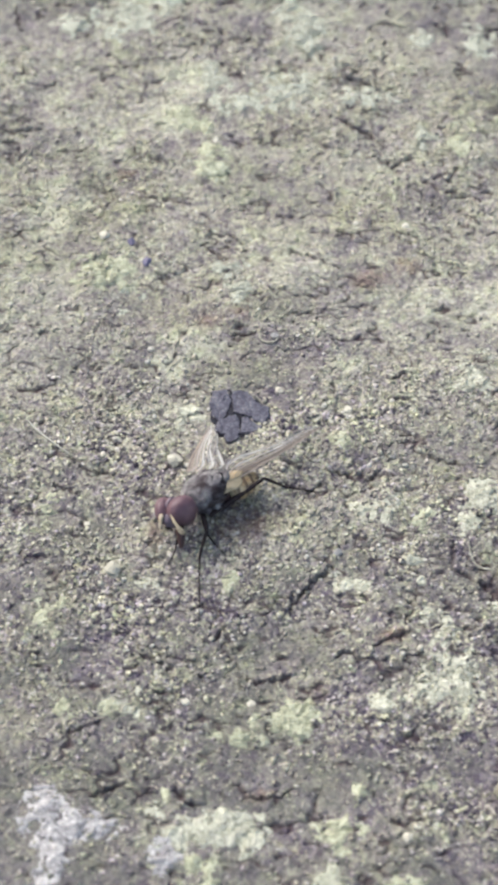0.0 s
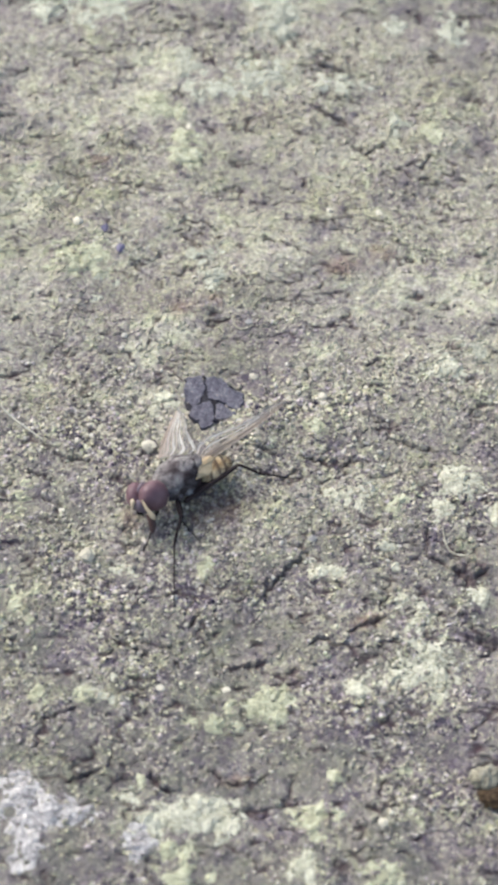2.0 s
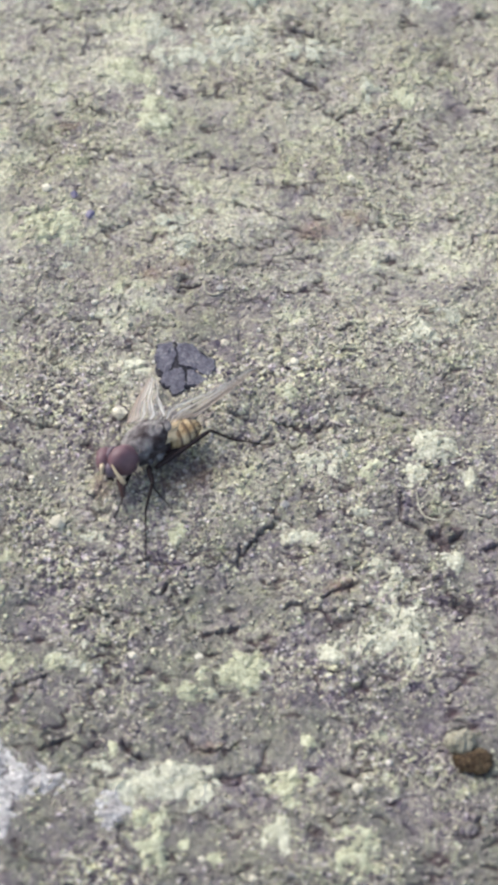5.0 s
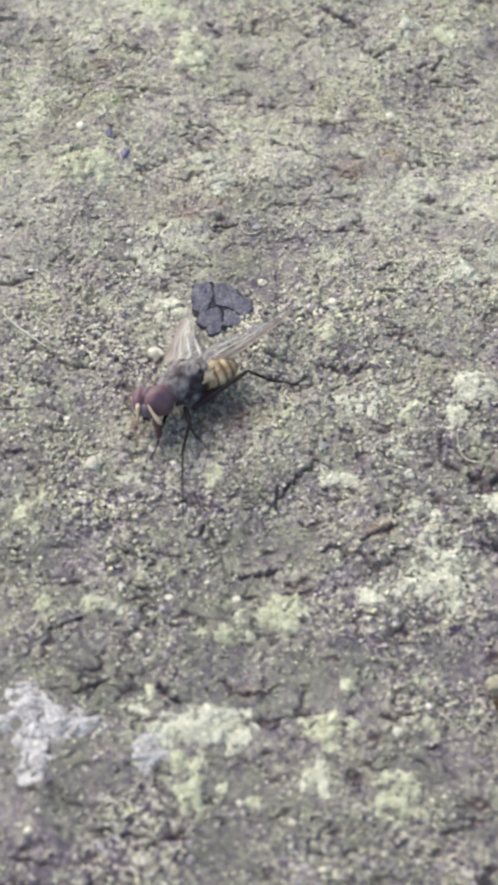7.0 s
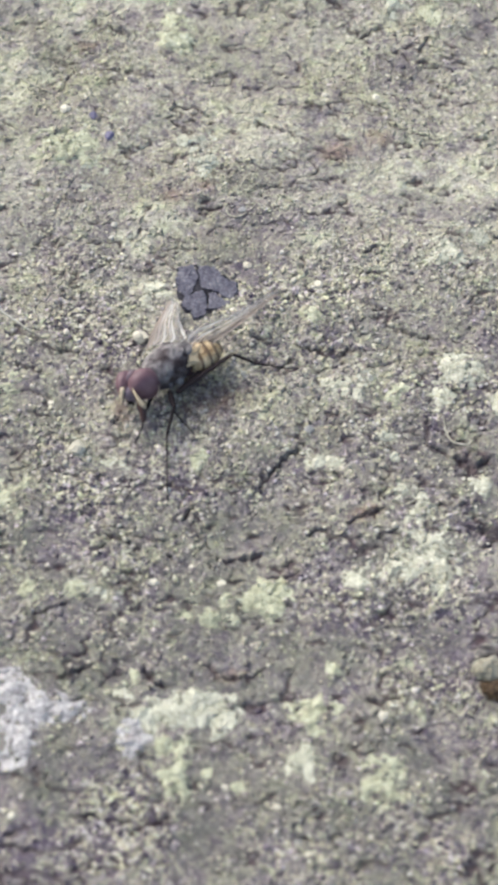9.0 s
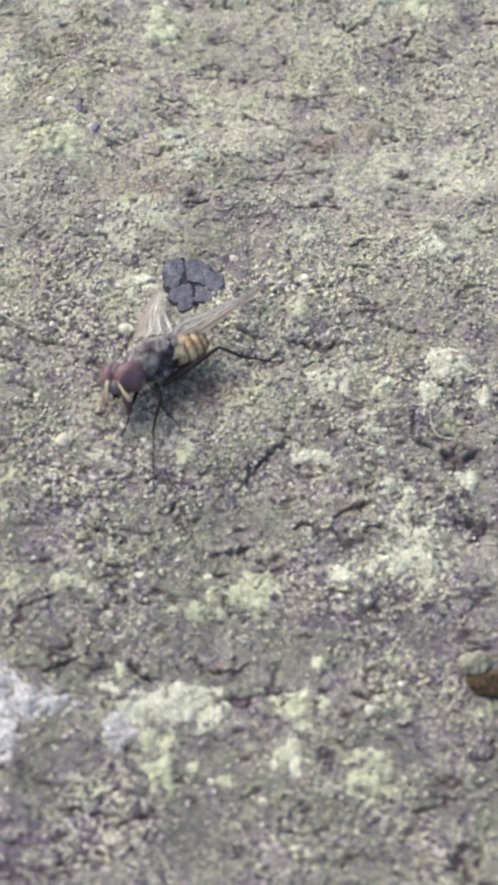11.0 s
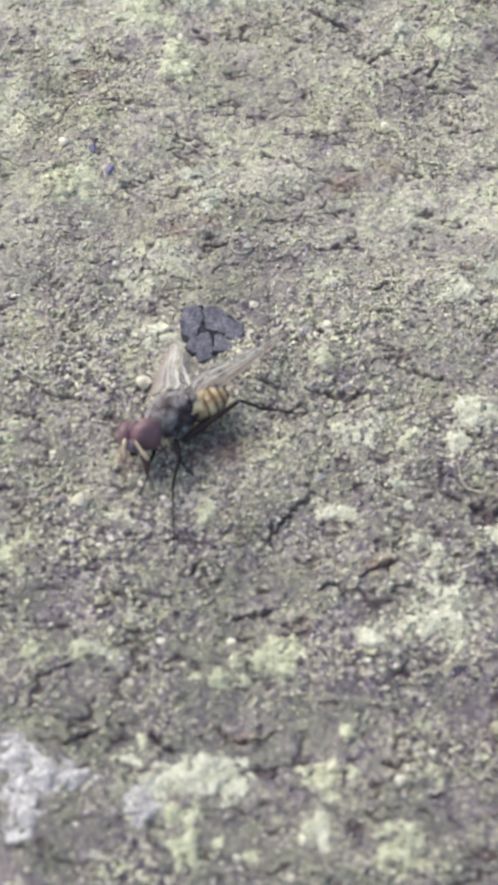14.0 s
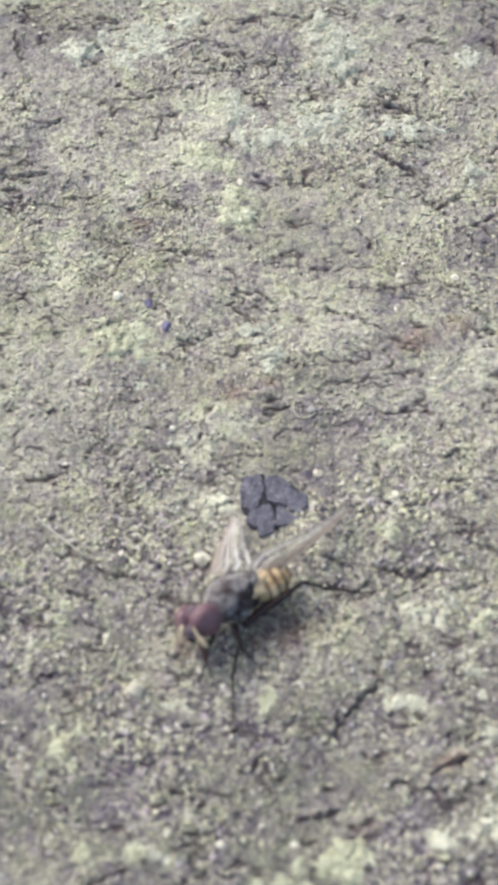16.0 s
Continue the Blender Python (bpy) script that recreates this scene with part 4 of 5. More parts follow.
SKULL = speckled("dark_head", (0.1, (0.085, 0.062, 0.082)), (0.8, (0.19, 0.15, 0.175)), scale=6000.0, rough=0.6)


def eye_material():
    n = Nodes("red_brown_eye")
    facets = n.add("ShaderNodeTexVoronoi", Scale=14000.0)
    place = n.tree.nodes.new("ShaderNodeTexCoord")
    n.link(place.outputs["Object"], facets.inputs["Vector"])
    n.bump(facets.outputs["Distance"], 0.00002, 0.5)
    return n.done(n.ramp(n.noise(1500), (0.3, (0.100, 0.052, 0.064)), (0.7, (0.165, 0.095, 0.108))), 0.5, 0.5)


def thorax_material():
    """Grey dust over dark skin; the attribute says how thick it lies, and is zero in shaded recesses."""
    n = Nodes("grey_dusted_thorax")
    value = n.sums("ADD", n.sums("MULTIPLY", n.attribute("dust"), 0.64), n.sums("MULTIPLY", n.ramp(n.noise(2600, 5, 0.8), (0.36, (0, 0, 0)), (0.64, (1, 1, 1))), 0.42))
    n.bump(n.noise(5000, 4), 0.00006)
    return n.done(n.ramp(value, (0.16, (0.022, 0.015, 0.016)), (0.36, (0.072, 0.060, 0.064)), (0.56, (0.150, 0.137, 0.140)), (0.88, (0.31, 0.295, 0.27))), 0.66, 0.22)


def abdomen_material():
    n = Nodes("orange_banded_abdomen")
    band = n.attribute("band")
    orange = n.ramp(n.noise(2200, 5, 0.65), (0.34, (0.20, 0.125, 0.055)), (0.47, (0.37, 0.265, 0.130)), (0.62, (0.56, 0.45, 0.275)))
    colour = n.mix(band, orange, (0.065, 0.034, 0.018))
    n.bump(n.noise(9000, 3), 0.00003)
    return n.done(colour, 0.42, 0.5)


def wing_material():
    """Thin pleated skin: tan and dense along the front edge, clear behind with painted white fold highlights."""
    n = Nodes("smoky_wing_membrane")
    hind, along = n.attribute("hind"), n.attribute("along")
    lines = n.tree.nodes.new("ShaderNodeCombineXYZ")
    n.link(hind, lines.inputs[0])
    n.link(along, lines.inputs[1])
    stretch = n.tree.nodes.new("ShaderNodeMapping")
    stretch.inputs["Scale"].default_value = (11.0, 1.0, 1.0)
    n.link(lines.outputs[0], stretch.inputs["Vector"])
    streak = n.add("ShaderNodeTexNoise", Scale=1.0, Detail=3.0)
    n.link(stretch.outputs[0], streak.inputs["Vector"])
    tan = n.ramp(streak.outputs["Fac"], (0.32, (0.30, 0.245, 0.215)), (0.66, (0.54, 0.47, 0.42)))
    # white streaks put the glint of the folds into the colour
    grey = n.ramp(streak.outputs["Fac"], (0.40, (0.46, 0.44, 0.42)), (0.58, (0.86, 0.85, 0.83)))
    rear = n.ramp(hind, (0.16, (0, 0, 0)), (0.46, (1, 1, 1)))
    colour = n.mix(rear, tan, grey)
    n.done(colour, 0.36, 0.5)
    fold_glints = n.ramp(streak.outputs["Fac"], (0.44, (0.12, 0.12, 0.12)), (0.62, (0.66, 0.66, 0.66)))
    front = n.ramp(streak.outputs["Fac"], (0.36, (0.66, 0.66, 0.66)), (0.64, (0.92, 0.92, 0.92)))
    alpha = n.mix(rear, front, fold_glints)
    n.link(alpha, n.shader.inputs["Alpha"])
    # light also shines through the skin
    glow = n.tree.nodes.new("ShaderNodeBsdfTranslucent")
    n.link(colour, glow.inputs["Color"])
    clear = n.tree.nodes.new("ShaderNodeBsdfTransparent")
    thin = n.tree.nodes.new("ShaderNodeMixShader")
    n.link(alpha, thin.inputs[0])
    n.link(clear.outputs[0], thin.inputs[1])
    n.link(glow.outputs[0], thin.inputs[2])
    both = n.tree.nodes.new("ShaderNodeMixShader")
    both.inputs[0].default_value = 0.35
    n.link(n.shader.outputs[0], both.inputs[1])
    n.link(thin.outputs[0], both.inputs[2])
    n.link(both.outputs[0], n.tree.nodes["Material Output"].inputs["Surface"])
    n.bump(n.noise(1800, 2), 0.00003, 0.4)
    return n.material


EYE, THORAX, ABDOMEN, WING = eye_material(), thorax_material(), abdomen_material(), wing_material()
BACK = Vector((0.80, 0.60, 0.0))  # the way from head to tail
fx, fy, _ = (-3.28, 0.38, 1.20)
fly = new("fly")
fly.location = Vector((fx, fy, 0)) * MM
tagged(fly, "red-eyed fly with grey thorax and orange banded abdomen, standing", "fly")
BASE = Vector((fx, fy, 0))


def local(p):
    return Vector(p) - BASE


def egg(sizes, turn, dents=0.0, divisions=4, seed=0.0):
    """An ellipsoid with the given half axes, turned, slightly uneven."""
    bm = ico(1.0, divisions)
    for v in bm.verts:
        p = v.co.copy()
        k = 1 + dents * noise.noise(p * 1.7 + Vector((seed, 2.0, 5.0)))
        v.co = Vector((p.x * sizes[0], p.y * sizes[1], p.z * sizes[2])) * k
    if turn is not None:
        bmesh.ops.rotate(bm, verts=bm.verts, matrix=turn)
    return bm


def frame_of(along, up=(0, 0, 1)):
    x = Vector(along).normalized()
    y = Vector(up).cross(x).normalized()
    z = x.cross(y)
    return Matrix((x, y, z)).transposed()


BODY = frame_of(-BACK + Vector((0, 0, -0.12)), (-0.20, 0.28, 1.0))
CHEST = local((-3.45, 0.17, 1.64))
HEAD = local((-4.90, -0.90, 1.70))
TAIL = local((-1.77, 0.99, 1.40))


def add_bristles(bm, centre, sizes, turn, count, length, seed):
    """Fine stiff hairs standing on an ellipsoid's upper half."""
    pick = np.random.default_rng(seed)
    for _ in range(count):
        a, z = pick.random() * 6.283, 0.05 + 0.9 * pick.random()
        r = math.sqrt(1 - z * z)
        out = Vector((r * math.cos(a), r * math.sin(a), z))
        root = Vector(centre) + turn @ Vector((out.x * sizes[0], out.y * sizes[1], out.z * sizes[2])) * 0.97
        way = (turn @ Vector((out.x - 0.9, out.y, out.z))).normalized()
        tip = root + way * length * (0.6 + 0.7 * pick.random())
        side = way.cross(Vector((0.31, 0.2, 0.9))).normalized() * 0.014
        up = way.cross(side).normalized() * 0.014
        ring = [bm.verts.new(root + side), bm.verts.new(root - 0.5 * side + 0.87 * up), bm.verts.new(root - 0.5 * side - 0.87 * up)]
        end = bm.verts.new(tip)
        for k in range(3):
            bm.faces.new((ring[k], ring[(k + 1) % 3], end))
        bm.faces.new(ring[::-1])


# thorax, with shoulders, scutellum and bristles
chest_turn = BODY
CHEST_SIZE = (1.42, 1.02, 1.08)
# dust on the thorax, in its own space: x, y, z, reach, thickness; zero also paints the shaded recess at the wing root
DUST_AND_SHADE = [
    (0.43, 0.82, 0.52, 0.34, 0.70),
    (-0.09, 0.82, -0.60, 0.32, 0.95),
    (0.55, 0.48, 0.85, 0.20, 0.80),
    (1.00, -0.20, 0.70, 0.17, 0.85),
    (0.62, -0.34, 0.90, 0.17, 0.85),
    (0.22, -0.42, 0.96, 0.16, 0.75),
    (-0.62, 0.30, 0.92, 0.30, 0.70),
    (-0.40, 0.50, 0.88, 0.22, 0.90),
    (0.12, 0.26, 1.04, 0.36, 0.12),
    (0.20, 1.00, -0.05, 0.20, 0.0),
    (0.45, 0.82, -0.45, 0.30, 0.0),
    (0.62, 0.08, 0.97, 0.24, 0.20),
    (-0.50, 0.85, 0.45, 0.42, 0.0),
    (-1.00, 0.60, 0.20, 0.50, 0.0),
    (0.42, 0.62, 0.74, 0.12, 0.05),
    (-0.65, 0.82, -0.10, 0.42, 0.0),
    (0.85, 0.42, 0.72, 0.24, 0.65),
    (0.55, -0.62, 0.62, 0.34, 0.85),
    (-0.10, -0.66, 0.70, 0.30, 0.80),
    (-0.22, 0.74, 0.36, 0.26, 0.0),
    (0.16, 0.86, -0.10, 0.16, 0.0),
]


def dusted(ob):
    """The dust's thickness, point by point: dark stripes along the back, the patches of the sides and the painted shade
    of the recesses.
    """
    layer = ob.data.attributes.new("dust", "FLOAT", "POINT")
    for v, item in zip(ob.data.vertices, layer.data):
        p = v.co / MM
        total, weight = 0.40 + 0.40 * math.cos(8.0 * p.y + 0.6) * (p.z > 0.4), 1.0
        for x, y, z, reach, much in DUST_AND_SHADE:
            w = 9.0 * math.exp(-(((p - Vector((x, y, z))).length / reach) ** 4) * 0.9)
            total, weight = total + w * much, weight + w
        item.value = total / weight
    return ob


thorax_bm = egg(CHEST_SIZE, None, 0.06, 5, 3.0)
for v in thorax_bm.verts:
    # the cross groove of the back, the shoulders, and the side seams
    groove = math.exp(-(((v.co.x + 0.1) / 0.10) ** 2)) * max(0.0, v.co.z)
    seam = math.exp(-(((v.co.z - 0.25 - 0.25 * v.co.x) / 0.10) ** 2)) + math.exp(-(((v.co.x + 0.25 * v.co.z - 0.2) / 0.10) ** 2)) * (v.co.z < 0.3)
    v.co *= 1 - 0.06 * groove - 0.05 * min(1.0, seam) * (abs(v.co.y) > 0.6)
thorax = dusted(part("thorax", thorax_bm, THORAX, fly, "grey-dusted dark striped thorax", CHEST))
thorax.rotation_mode = "QUATERNION"
thorax.rotation_quaternion = chest_turn.to_quaternion()
scutellum = part("scutellum", egg((0.42, 0.50, 0.22), None, 0.05, 3), THORAX, thorax, at=(-1.10, 0.05, 0.42))
layer = scutellum.data.attributes.new("dust", "FLOAT", "POINT")
layer.data.foreach_set("value", [0.55] * len(scutellum.data.vertices))
hairs = bmesh.new()
add_bristles(hairs, (0, 0, 0), CHEST_SIZE, Matrix.Identity(3), 130, 0.34, 5)
add_bristles(hairs, (-1.18, 0.05, 0.48), (0.42, 0.50, 0.22), Matrix.Identity(3), 10, 0.6, 6)
part("bristles", hairs, BRISTLE, thorax, "fine black bristles", smooth=False)

# side plates in the thorax's own space, the dark waist and the folded flap at the wing root
for at, size, much in (((0.42, 0.76, 0.36), (0.38, 0.18, 0.20), 0.50), ((-0.10, 0.82, -0.48), (0.22, 0.18, 0.40), 0.72), ((0.40, 0.80, -0.40), (0.17, 0.16, 0.30), 0.42), ((-0.60, 0.30, 0.72), (0.40, 0.36, 0.14), 0.58)):
    side_plate = part("side_plate", egg(size, None, 0.25, 4, at[0]), THORAX, thorax, "pale grey dusted side plate" if much > 0.5 else "", at)
    layer = side_plate.data.attributes.new("dust", "FLOAT", "POINT")
    layer.data.foreach_set("value", [much] * len(side_plate.data.vertices))
# dark egg, its colour standing in for the shadow gap before the abdomen
part("waist", egg((0.40, 0.70, 0.80), None, 0.1, 3), MOUTH_DARK, thorax, "dark reddish waist standing in for the shaded gap", chest_turn.inverted() @ (local((-2.76, 0.42, 1.55)) - CHEST))
part("neck", egg((0.50, 0.42, 0.45), None, 0.1, 3), MOUTH_DARK, thorax, "dark reddish neck", chest_turn.inverted() @ (local((-4.20, -0.72, 1.35)) - CHEST))
FLAP = [chest_turn.inverted() @ (local(p) - CHEST) for p in ((-2.84, 0.42, 2.02), (-2.86, 0.80, 2.12), (-2.90, 1.20, 2.12), (-2.95, 1.52, 2.05))]
part("alula", tube(FLAP, [0.03, 0.055, 0.06, 0.025], 9), ALULA, thorax, "grey-brown folded flap at the wing root")

# head with two big eyes, faces stripes, feelers and mouth
FORWARD = Vector((-0.32, -0.90, -0.22)).normalized()
HEADSIDE = Vector((0.88, -0.36, 0.34))
HEADTURN = frame_of(FORWARD, FORWARD.cross(HEADSIDE))
head = part("head", egg((0.44, 0.70, 0.70), None, 0.05, 4), SKULL, fly, "", HEAD)
head.rotation_mode = "QUATERNION"
head.rotation_quaternion = HEADTURN.to_quaternion()


def on_head(p):
    return HEADTURN.inverted() @ (local(p) - HEAD)


EYES = ((1, (-4.48, -1.06, 1.85), (0.80, 0.64, 1.00)), (-1, (-5.32, -0.98, 1.50), (0.72, 0.50, 0.92)))
for side, at, size in EYES:
    turn = Euler((0, radians(8), radians(-20 * side))).to_matrix()
    part("eye", egg(size, turn, 0.02, 4), EYE, head, "large red-brown compound eye", on_head(at))
    part("antenna", tube([(0.80, 0.08 * side, -0.02), (0.98, 0.10 * side, -0.16), (1.0, 0.11 * side, -0.46)], [0.05, 0.075, 0.05], 8), CHITIN, head, "short dark feeler")
STRIPE_NEAR = [(-5.14, -1.31, 2.36), (-4.96, -1.72, 2.26), (-4.72, -2.04, 2.08), (-4.46, -2.22, 1.80), (-4.34, -2.25, 1.56)]
STRIPE_FAR = [(-5.49, -1.34, 2.14), (-5.52, -1.60, 2.02), (-5.53, -1.84, 1.82), (-5.54, -2.10, 1.58)]
part("face_stripe", tube([on_head(p) for p in STRIPE_NEAR], [0.03, 0.055, 0.085, 0.14, 0.05], 9), FACE, head, "silvery-yellow stripe along the eye")
part("face_stripe", tube([on_head(p) for p in STRIPE_FAR], [0.05, 0.13, 0.075, 0.03], 9), FACE, head, "silvery-yellow stripe along the eye")
part("face", egg((0.42, 0.42, 0.60), None, 0.08, 3), SKULL, head, "dark purplish face", on_head((-5.05, -1.45, 1.55)))
part("brow", egg((0.50, 0.20, 0.62), None, 0.05, 3), SKULL, head, "dark band between the eyes", on_head((-5.02, -0.85, 1.85)))
RIM_NEAR = [(-4.05, -0.58, 2.05), (-3.83, -0.97, 1.92), (-3.76, -1.25, 1.79), (-3.82, -1.50, 1.68)]
part("eye_rim", tube([on_head(p) for p in RIM_NEAR], [0.010, 0.018, 0.02, 0.008], 7), FACE, head, "thin tan rim behind the eye")
part("proboscis", tube([on_head(p) for p in ((-4.60, -1.90, 1.50), (-4.49, -2.20, 1.30), (-4.44, -2.45, 1.08), (-4.44, -2.66, 0.88))], [0.26, 0.22, 0.18, 0.09], 10), MOUTH, head, "red-brown sucking mouthparts")

# abdomen in four banded rings
abdomen = part("abdomen", egg((0.95, 0.66, 0.54), None, 0.03, 4), CHITIN, fly, "orange abdomen with dark bands", TAIL)
abdomen.rotation_mode = "QUATERNION"
abdomen.rotation_quaternion = frame_of(-BACK + Vector((0, 0, 0.16))).to_quaternion()


def tergite(x0, x1, r0, r1):
    """One ring of the abdomen: bulged, with its dark hind edge."""
    bm = bmesh.new()
    rows, sides = [], 28
    for k in range(9):
        t = k / 8
        r = (r0 * (1 - t) + r1 * t) * (1 + 0.05 * math.sin(math.pi * min(1.0, t * 1.08)))
        rows.append([bm.verts.new((x0 + (x1 - x0) * t, 0.96 * r * math.cos(a), 0.80 * r * math.sin(a))) for a in [6.2832 * q / sides for q in range(sides)]])
    for low, high in zip(rows, rows[1:]):
        for q in range(sides):
            bm.faces.new((low[q], low[(q + 1) % sides], high[(q + 1) % sides], high[q]))
    bm.faces.new(rows[0][::-1])
    bm.faces.new(rows[-1])
    bmesh.ops.recalc_face_normals(bm, faces=bm.faces)
    return bm


for x0, x1, r0, r1 in ((0.84, 0.34, 0.60, 0.82), (0.38, -0.16, 0.80, 0.84), (-0.12, -0.62, 0.80, 0.68), (-0.58, -1.12, 0.66, 0.26)):
    ring = part("abdomen_ring", tergite(x0, x1, r0, r1), ABDOMEN, abdomen)
    layer = ring.data.attributes.new("band", "FLOAT", "POINT")
    for v, item in zip(ring.data.vertices, layer.data):
        t = (v.co.x / MM - x0) / (x1 - x0)
        # dark band at the hind edge, and a darker belly side
        item.value = min(1.0, 0.90 * max(0.0, min((t - 0.48) / 0.34, (1.02 - t) / 0.12)) + 0.9 * (v.co.z / MM < -0.45))
hairs = bmesh.new()
add_bristles(hairs, (-0.1, 0, 0), (1.0, 0.82, 0.70), Matrix.Identity(3), 70, 0.30, 9)
part("bristles", hairs, BRISTLE, abdomen, "fine black bristles", smooth=False)


# wings: x runs to the tip, y to the hind edge
def edge_front(s):
    return -0.13 * math.sin(math.pi * s**0.8) - 0.03


def edge_back(s):
    """How far the hind edge lies behind the front line: a broad lobe near the root, then a narrow blade."""
    return float(np.interp(s, (0.0, 0.05, 0.12, 0.22, 0.36, 0.55, 0.78, 0.93, 1.0), (0.0, 0.70, 1.15, 1.25, 1.0, 0.66, 0.48, 0.28, 0.0)))


def membrane(length, broad):
    bm = bmesh.new()
    rows = []
    for k in range(41):
        s = k / 40
        a, b = edge_front(s), max(edge_back(s), edge_front(s) + 0.04)
        row = []
        for j in range(15):
            t = j / 14
            y = a + (b - a) * t
            z = 0.05 * math.sin(t * 30 + 2.0 * s) * (0.3 + t) * min(1, 3 * s) + 0.10 * math.sin(2.4 * s) - 0.10 * t * t
            row.append(bm.verts.new((s * length, y * broad, z)))
        rows.append(row)
    for low, high in zip(rows, rows[1:]):
        for j in range(14):
            bm.faces.new((low[j], low[j + 1], high[j + 1], high[j]))
    bmesh.ops.solidify(bm, geom=bm.faces[:], thickness=0.012)
    bmesh.ops.recalc_face_normals(bm, faces=bm.faces)
    return bm


def vein(length, broad, t0, t1, s0, s1, radius):
    points = []
    for k in range(7):
        s = s0 + (s1 - s0) * k / 6
        t = t0 + (t1 - t0) * (k / 6) ** 1.4
        a, b = edge_front(s), max(edge_back(s), edge_front(s) + 0.04)
        z = 0.05 * math.sin(t * 30 + 2.0 * s) * (0.3 + t) * min(1, 3 * s) + 0.10 * math.sin(2.4 * s) - 0.10 * t * t
        points.append((s * length, (a + (b - a) * t) * broad, z + 0.012))
    return tube(points, [radius] + [radius * 0.8] * 5 + [radius * 0.5], 6, 3)


def build_wing(root, tip, trailing, broad=1.0, clear=0.0):
    root, tip = local(root), local(tip)
    x = (tip - root)
    length = x.length
    x.normalize()
    y = Vector(trailing)
    y = (y - y.dot(x) * x).normalized()
    turn = Matrix((x, y, x.cross(y))).transposed()
    wing = part("wing", membrane(length, broad), WING, fly, "smoky translucent veined wing", root)
    hind = wing.data.attributes.new("hind", "FLOAT", "POINT")
    along = wing.data.attributes.new("along", "FLOAT", "POINT")
    for v, across, outward in zip(wing.data.vertices, hind.data, along.data):
        s = min(0.99, max(0.01, v.co.x / MM / length))
        across.value = clear + (v.co.y / MM / broad - edge_front(s)) / max(0.05, edge_back(s) - edge_front(s))
        outward.value = s
    wing.rotation_mode = "QUATERNION"
    wing.rotation_quaternion = turn.to_quaternion()
    for t0, t1, s0, s1, r in ((0.0, 0.0, 0.0, 0.97, 0.045), (0.12, 0.05, 0.02, 0.80, 0.03), (0.2, 0.22, 0.03, 0.95, 0.03), (0.3, 0.42, 0.04, 0.97, 0.028), (0.4, 0.66, 0.05, 0.90, 0.026), (0.5, 0.92, 0.05, 0.66, 0.024), (0.7, 0.97, 0.05, 0.36, 0.022)):
        part("vein", vein(length, broad, t0, t1, s0, s1, r), VEIN, wing)
    return wing


wing_near = build_wing((-2.45, 0.66, 2.05), (1.70, 5.72, 0.95), (-0.70, 0.62, 0.36), 0.92, 0.0)
wing_far = build_wing((-4.40, 1.00, 2.00), (-3.52, 4.85, 0.65), (0.92, -0.20, 0.20), 1.40, 0.12)
# the pale scales at the wing roots
LOBE = Vector((-2.14, 0.58, 2.02))
SCALES, SCALE_TURN = [], frame_of((0.62, 0.74, -0.22), (0.35, -0.35, 1.0))
for at, size in ((LOBE, (0.74, 0.34, 0.15)), (LOBE + Vector((-0.34, -0.30, 0.06)), (0.34, 0.20, 0.14)), (LOBE + Vector((0.06, 0.30, 0.06)), (0.60, 0.24, 0.12))):
    scale = part("wing_scale", egg(size, SCALE_TURN, 0.35, 4, size[0] * 9), SCALE, fly, "pale yellowish scale at the wing root", local(at))
    scale.rotation_mode = "QUATERNION"
    SCALES.append(scale)


# legs: thigh, shin and foot
def build_leg(points, thick):
    tip = Vector(points[3])
    tip.z = ground_at(tip.x, tip.y) + 0.05
    pts = [local(p) for p in (*points[:3], tip)]
    leg = part("leg", tube([pts[0], pts[0].lerp(pts[1], 0.5), pts[1]], [0.75 * thick, thick, 0.6 * thick], 9), CHITIN, fly, "slender dark brown leg")
    part("shin", tube([pts[1], pts[1].lerp(pts[2], 0.5) + Vector((0, 0, 0.04)), pts[2]], [0.55 * thick, 0.5 * thick, 0.42 * thick], 8), CHITIN, leg)
    bm = tube([pts[2], pts[2].lerp(pts[3], 0.4) + Vector((0, 0, 0.02)), pts[3]], [0.40 * thick, 0.26 * thick, 0.20 * thick], 8)
    part("foot", bm, CHITIN, leg)
    hairs = bmesh.new()
    pick = np.random.default_rng(int(thick * 1000) + len(fly.children))
    for a, b in ((pts[0], pts[1]), (pts[1], pts[2])):
        for _ in range(14):
            p = a.lerp(b, pick.random())
            way = Vector(pick.random(3) - 0.5).normalized() * 0.26 + (b - a).normalized() * 0.14
            side = way.cross(Vector((0.3, 0.5, 0.8))).normalized() * 0.013
            q = [hairs.verts.new(p + side), hairs.verts.new(p - side), hairs.verts.new(p + way.cross(side).normalized() * 0.02), hairs.verts.new(p + way)]
            for k in range(3):
                hairs.faces.new((q[k], q[(k + 1) % 3], q[3]))
    part("bristles", hairs, BRISTLE, leg, smooth=False)


build_leg([(-3.25, -0.98, 1.20), (-2.98, -1.95, 1.20), (-3.24, -3.20, 0.72), (-3.02, -6.42, 0.03)], 0.165)
build_leg([(-3.10, -1.20, 1.00), (-2.96, -1.78, 0.52), (-2.60, -2.10, 0.26), (-1.98, -2.65, 0.03)], 0.085)
build_leg([(-2.84, -1.10, 1.30), (-0.28, 1.10, 1.58), (0.92, 1.30, 0.46), (2.30, 1.52, 0.04)], 0.15)
build_leg([(-3.98, -0.85, 1.10), (-4.40, -2.10, 0.80), (-4.52, -2.80, 0.35), (-4.82, -3.50, 0.02)], 0.10)
build_leg([(-2.88, -1.05, 1.15), (-1.80, 0.15, 1.42), (-1.50, 1.20, 0.70), (-1.20, 2.40, 0.03)], 0.16)
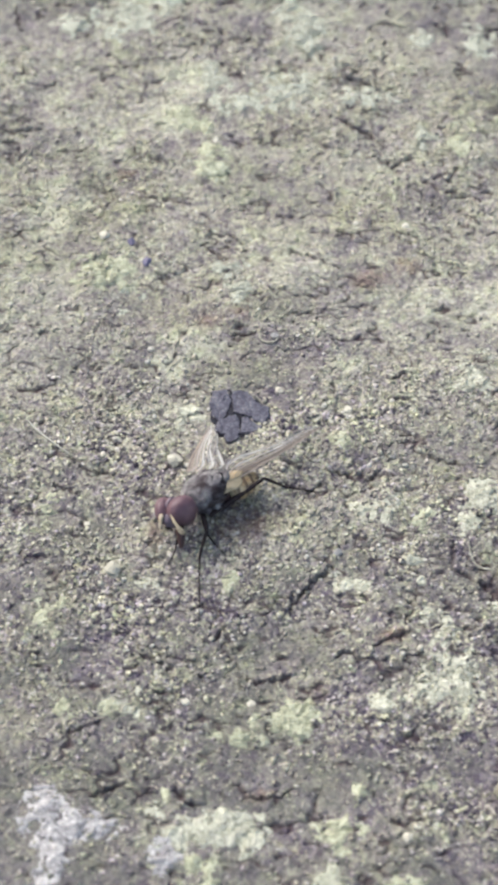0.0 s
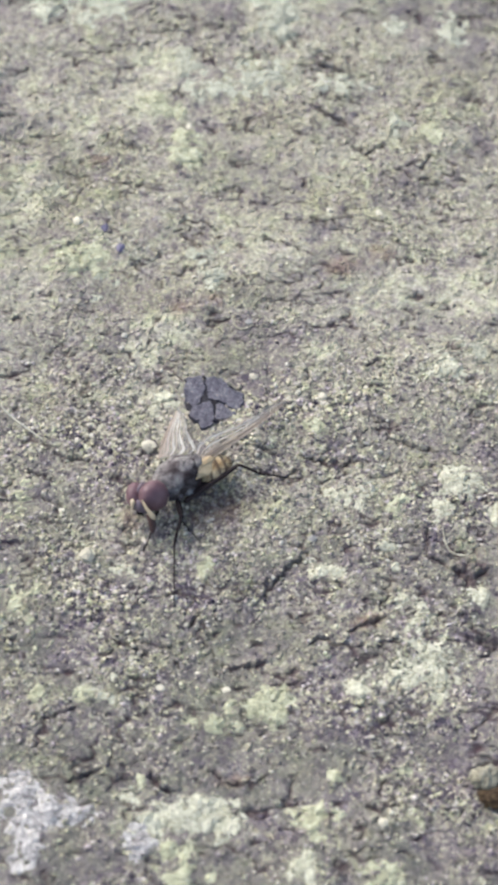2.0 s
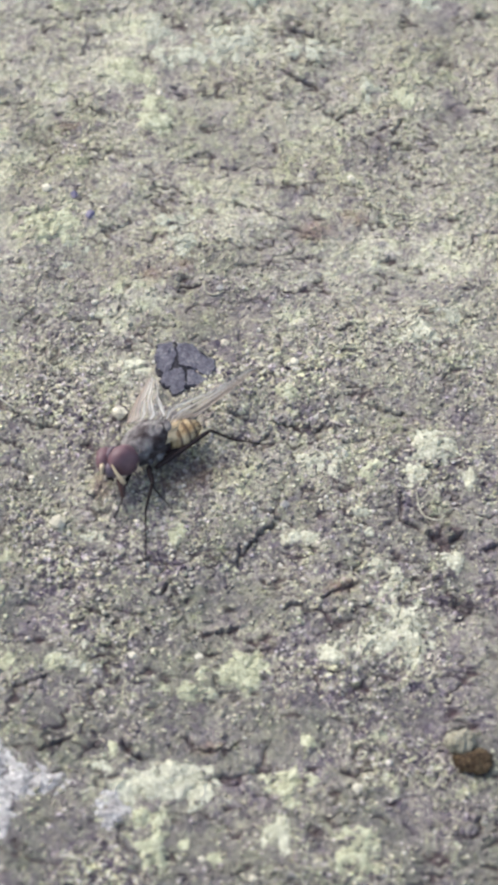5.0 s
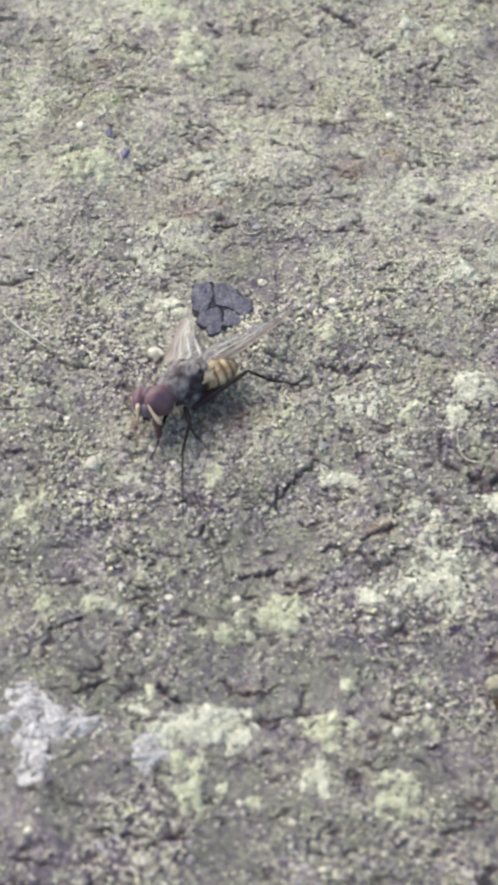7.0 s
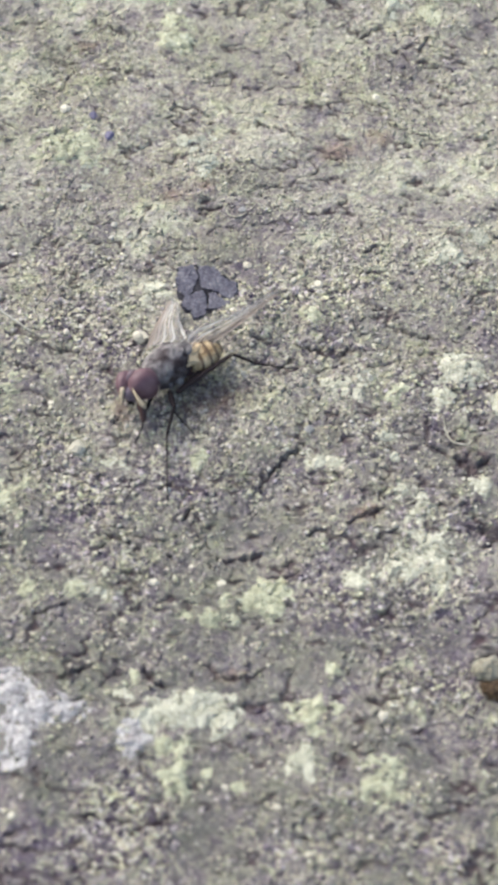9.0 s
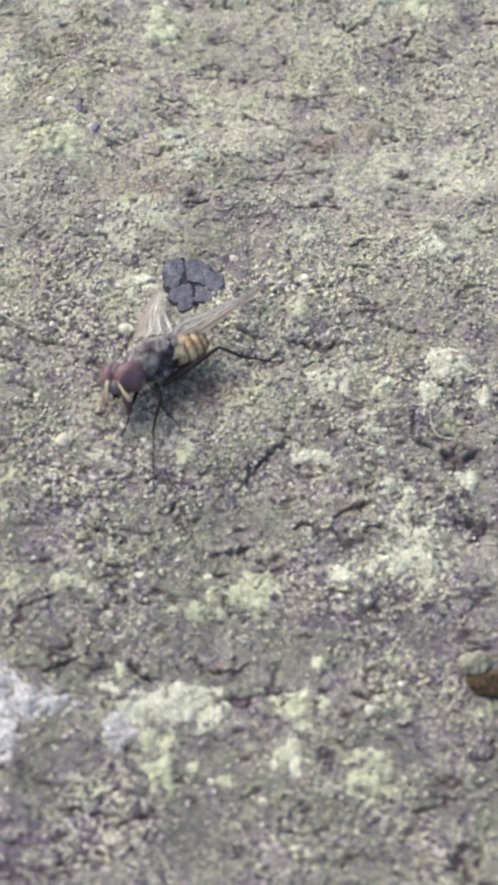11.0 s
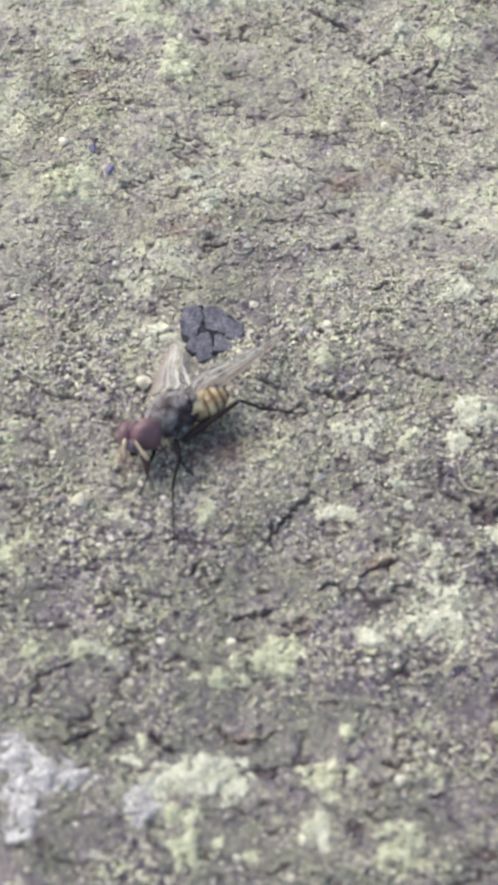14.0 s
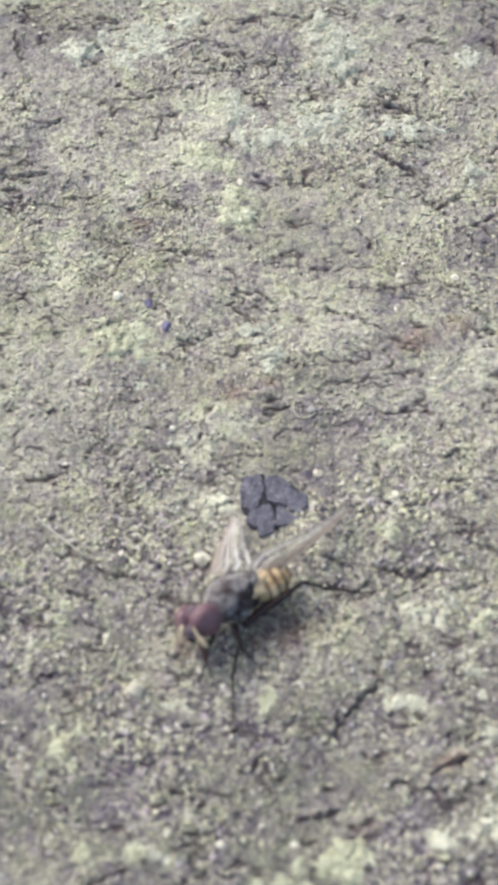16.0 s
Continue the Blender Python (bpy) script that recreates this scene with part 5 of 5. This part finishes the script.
build_leg([(-3.54, 0.10, 1.10), (-3.70, 0.75, 1.10), (-3.81, 1.52, 0.40), (-3.72, 1.93, 0.02)], 0.13)


# slow shifts of the body on its standing legs: seconds, shift x, y, z in millimetres, turn about the upright in degrees
def shifted(thing, rows):
    at, turn = thing.location.copy(), thing.rotation_quaternion.copy()
    made = []
    for t, x, y, z, degrees in rows:
        q = Matrix.Rotation(radians(degrees), 4, "Z") @ turn.to_matrix().to_4x4()
        made.append((t, Matrix.Translation(at + Vector((x, y, z)) * MM) @ q))
    return made


# ---- loose grains, last ----
def build_sand():
    n = 94000
    x, y = X0 + 1 + rng.random(n) * (X1 - X0 - 2), Y0 + 1 + rng.random(n) * (Y1 - Y0 - 2)
    much = 0.38 + 1.6 * np.clip(fractal(x / 4.5, y / 4.5, 150, 3) - 0.36, 0, 1) - 0.2 * sampled(stain, x, y) - 0.10 * sampled(film, x, y) - 0.28 * sampled(far, x, y)
    keep = (rng.random(n) < much) & (sampled(crack, x, y) < 0.25)
    x, y = x[keep], y[keep]
    n = len(x)
    s = 0.040 + 0.095 * rng.random(n) ** 2.6
    sizes = np.stack([s * (0.8 + 0.6 * rng.random(n)), s * (0.7 + 0.5 * rng.random(n)), s * 0.48], -1)
    chunk = lumps(BALL_1, np.stack([x, y, sampled(HEIGHT, x, y) + 0.15 * s], -1), sizes, 0.5)
    data = joined("sand", [chunk], GROUND)
    fields = {name: sampled(field, x, y) for name, field in (("cover", cover), ("green", green), ("white", white), ("stain", stain), ("rust_and_shadow", rust_and_shadow), ("film", film), ("mint", mint))}
    fields["cover"] = fields["cover"] * 0.75
    fields["stain"] = fields["stain"] * 0.6
    fields["film"] = fields["film"] * 0.5
    fields["mint"] = fields["mint"] * 0.5
    fields["grain"] = np.where(rng.random(n) < 0.07, 1.0, np.clip(rng.random(n) ** 1.3 * 1.1, 0, 1))
    fields["sandy"], fields["crack"] = np.ones(n), np.zeros(n)
    for name, values in fields.items():
        layer = data.attributes.new(name, "FLOAT", "POINT")
        layer.data.foreach_set("value", np.repeat(np.clip(values, 0, 1), len(BALL_1[0])).astype(np.float32))
    return tagged(new("sand", data), "fine pale and dark sand grains scattered over the crust", "sand", kind="stuff")


def build_grains():
    """Coarser grains round the fly, each a piece of its own."""
    shapes = []
    for _ in range(8):
        shapes.append(joined("grain", [lump(BALL_1, (0, 0, 0), (1.0, 0.85, 0.7), 0.3)], GRAIN))
    for _ in range(290):
        x, y = -9.0 + 17.0 * rng.random(), -9.0 + 20.0 * rng.random()
        s = 0.10 + 0.10 * rng.random() ** 2
        ob = new("grain", shapes[int(rng.random() * 8)])
        ob.parent = ground
        ob.matrix_basis = pose(x * MM, y * MM, (ground_at(x, y) + 0.25 * s) * MM, 0, 0, 360 * rng.random()) @ Matrix.Scale(s, 4)


build_sand()
build_grains()


def motions():
    body = [(0, 0.26, -0.12, 0, 0), (1.0, 0.26, -0.12, 0, 0), (1.5, 0.12, -0.10, 0, 0), (3.7, 0.09, -0.09, 0, 0), (5.8, 0, 0, 0, 0), (9.2, 0, 0, 0, 0), (11.3, -0.04, 0.02, 0, 0), (16, -0.05, 0.0, 0, 0)]
    walk(thorax, shifted(thorax, body))
    walk(head, shifted(head, [(0, 0.24, -0.18, 0, 0), (1.0, 0.24, -0.18, 0, 0), (1.5, 0.08, -0.14, 0, 0), (3.7, 0.05, -0.12, 0, 0), (5.8, 0, 0, 0, 0), (9.2, 0, 0, 0, 0), (11.3, -0.04, -0.04, 0, 0), (16, -0.05, -0.08, 0, 0)]))
    walk(abdomen, shifted(abdomen, [(0, 0.22, -0.10, -0.20, 0), (0.5, 0.21, -0.10, -0.28, 0), (1.0, 0.21, -0.10, -0.20, 0), (1.5, 0.14, -0.04, -0.10, -3), (2.5, 0.13, -0.04, -0.14, -3), (3.7, 0.12, -0.03, -0.06, 0), (5.8, 0, -0.03, 0, 0), (7.0, 0, 0, 0, 0), (8.5, 0, 0.05, 0, 0), (11.3, -0.02, 0.03, 0, 0), (16, -0.02, 0.04, 0, 0)]))
    walk(wing_near, shifted(wing_near, [(0, 0.26, -0.30, 0, -7), (1.0, 0.28, -0.30, 0, -7), (1.5, 0.16, -0.06, 0, -2), (3.7, 0.14, -0.05, 0, -2), (5.8, 0.06, -0.16, -0.06, -2), (9.2, 0.06, -0.16, -0.06, -2), (11.3, 0.02, -0.10, -0.04, -2.5), (16, 0.02, -0.10, -0.04, -2.5)]))
    walk(wing_far, shifted(wing_far, [(t, x, y, z, 4 if t == 1.5 else 0) for t, x, y, z, _ in body]))
    for scale in SCALES:
        walk(scale, shifted(scale, body))


motions()
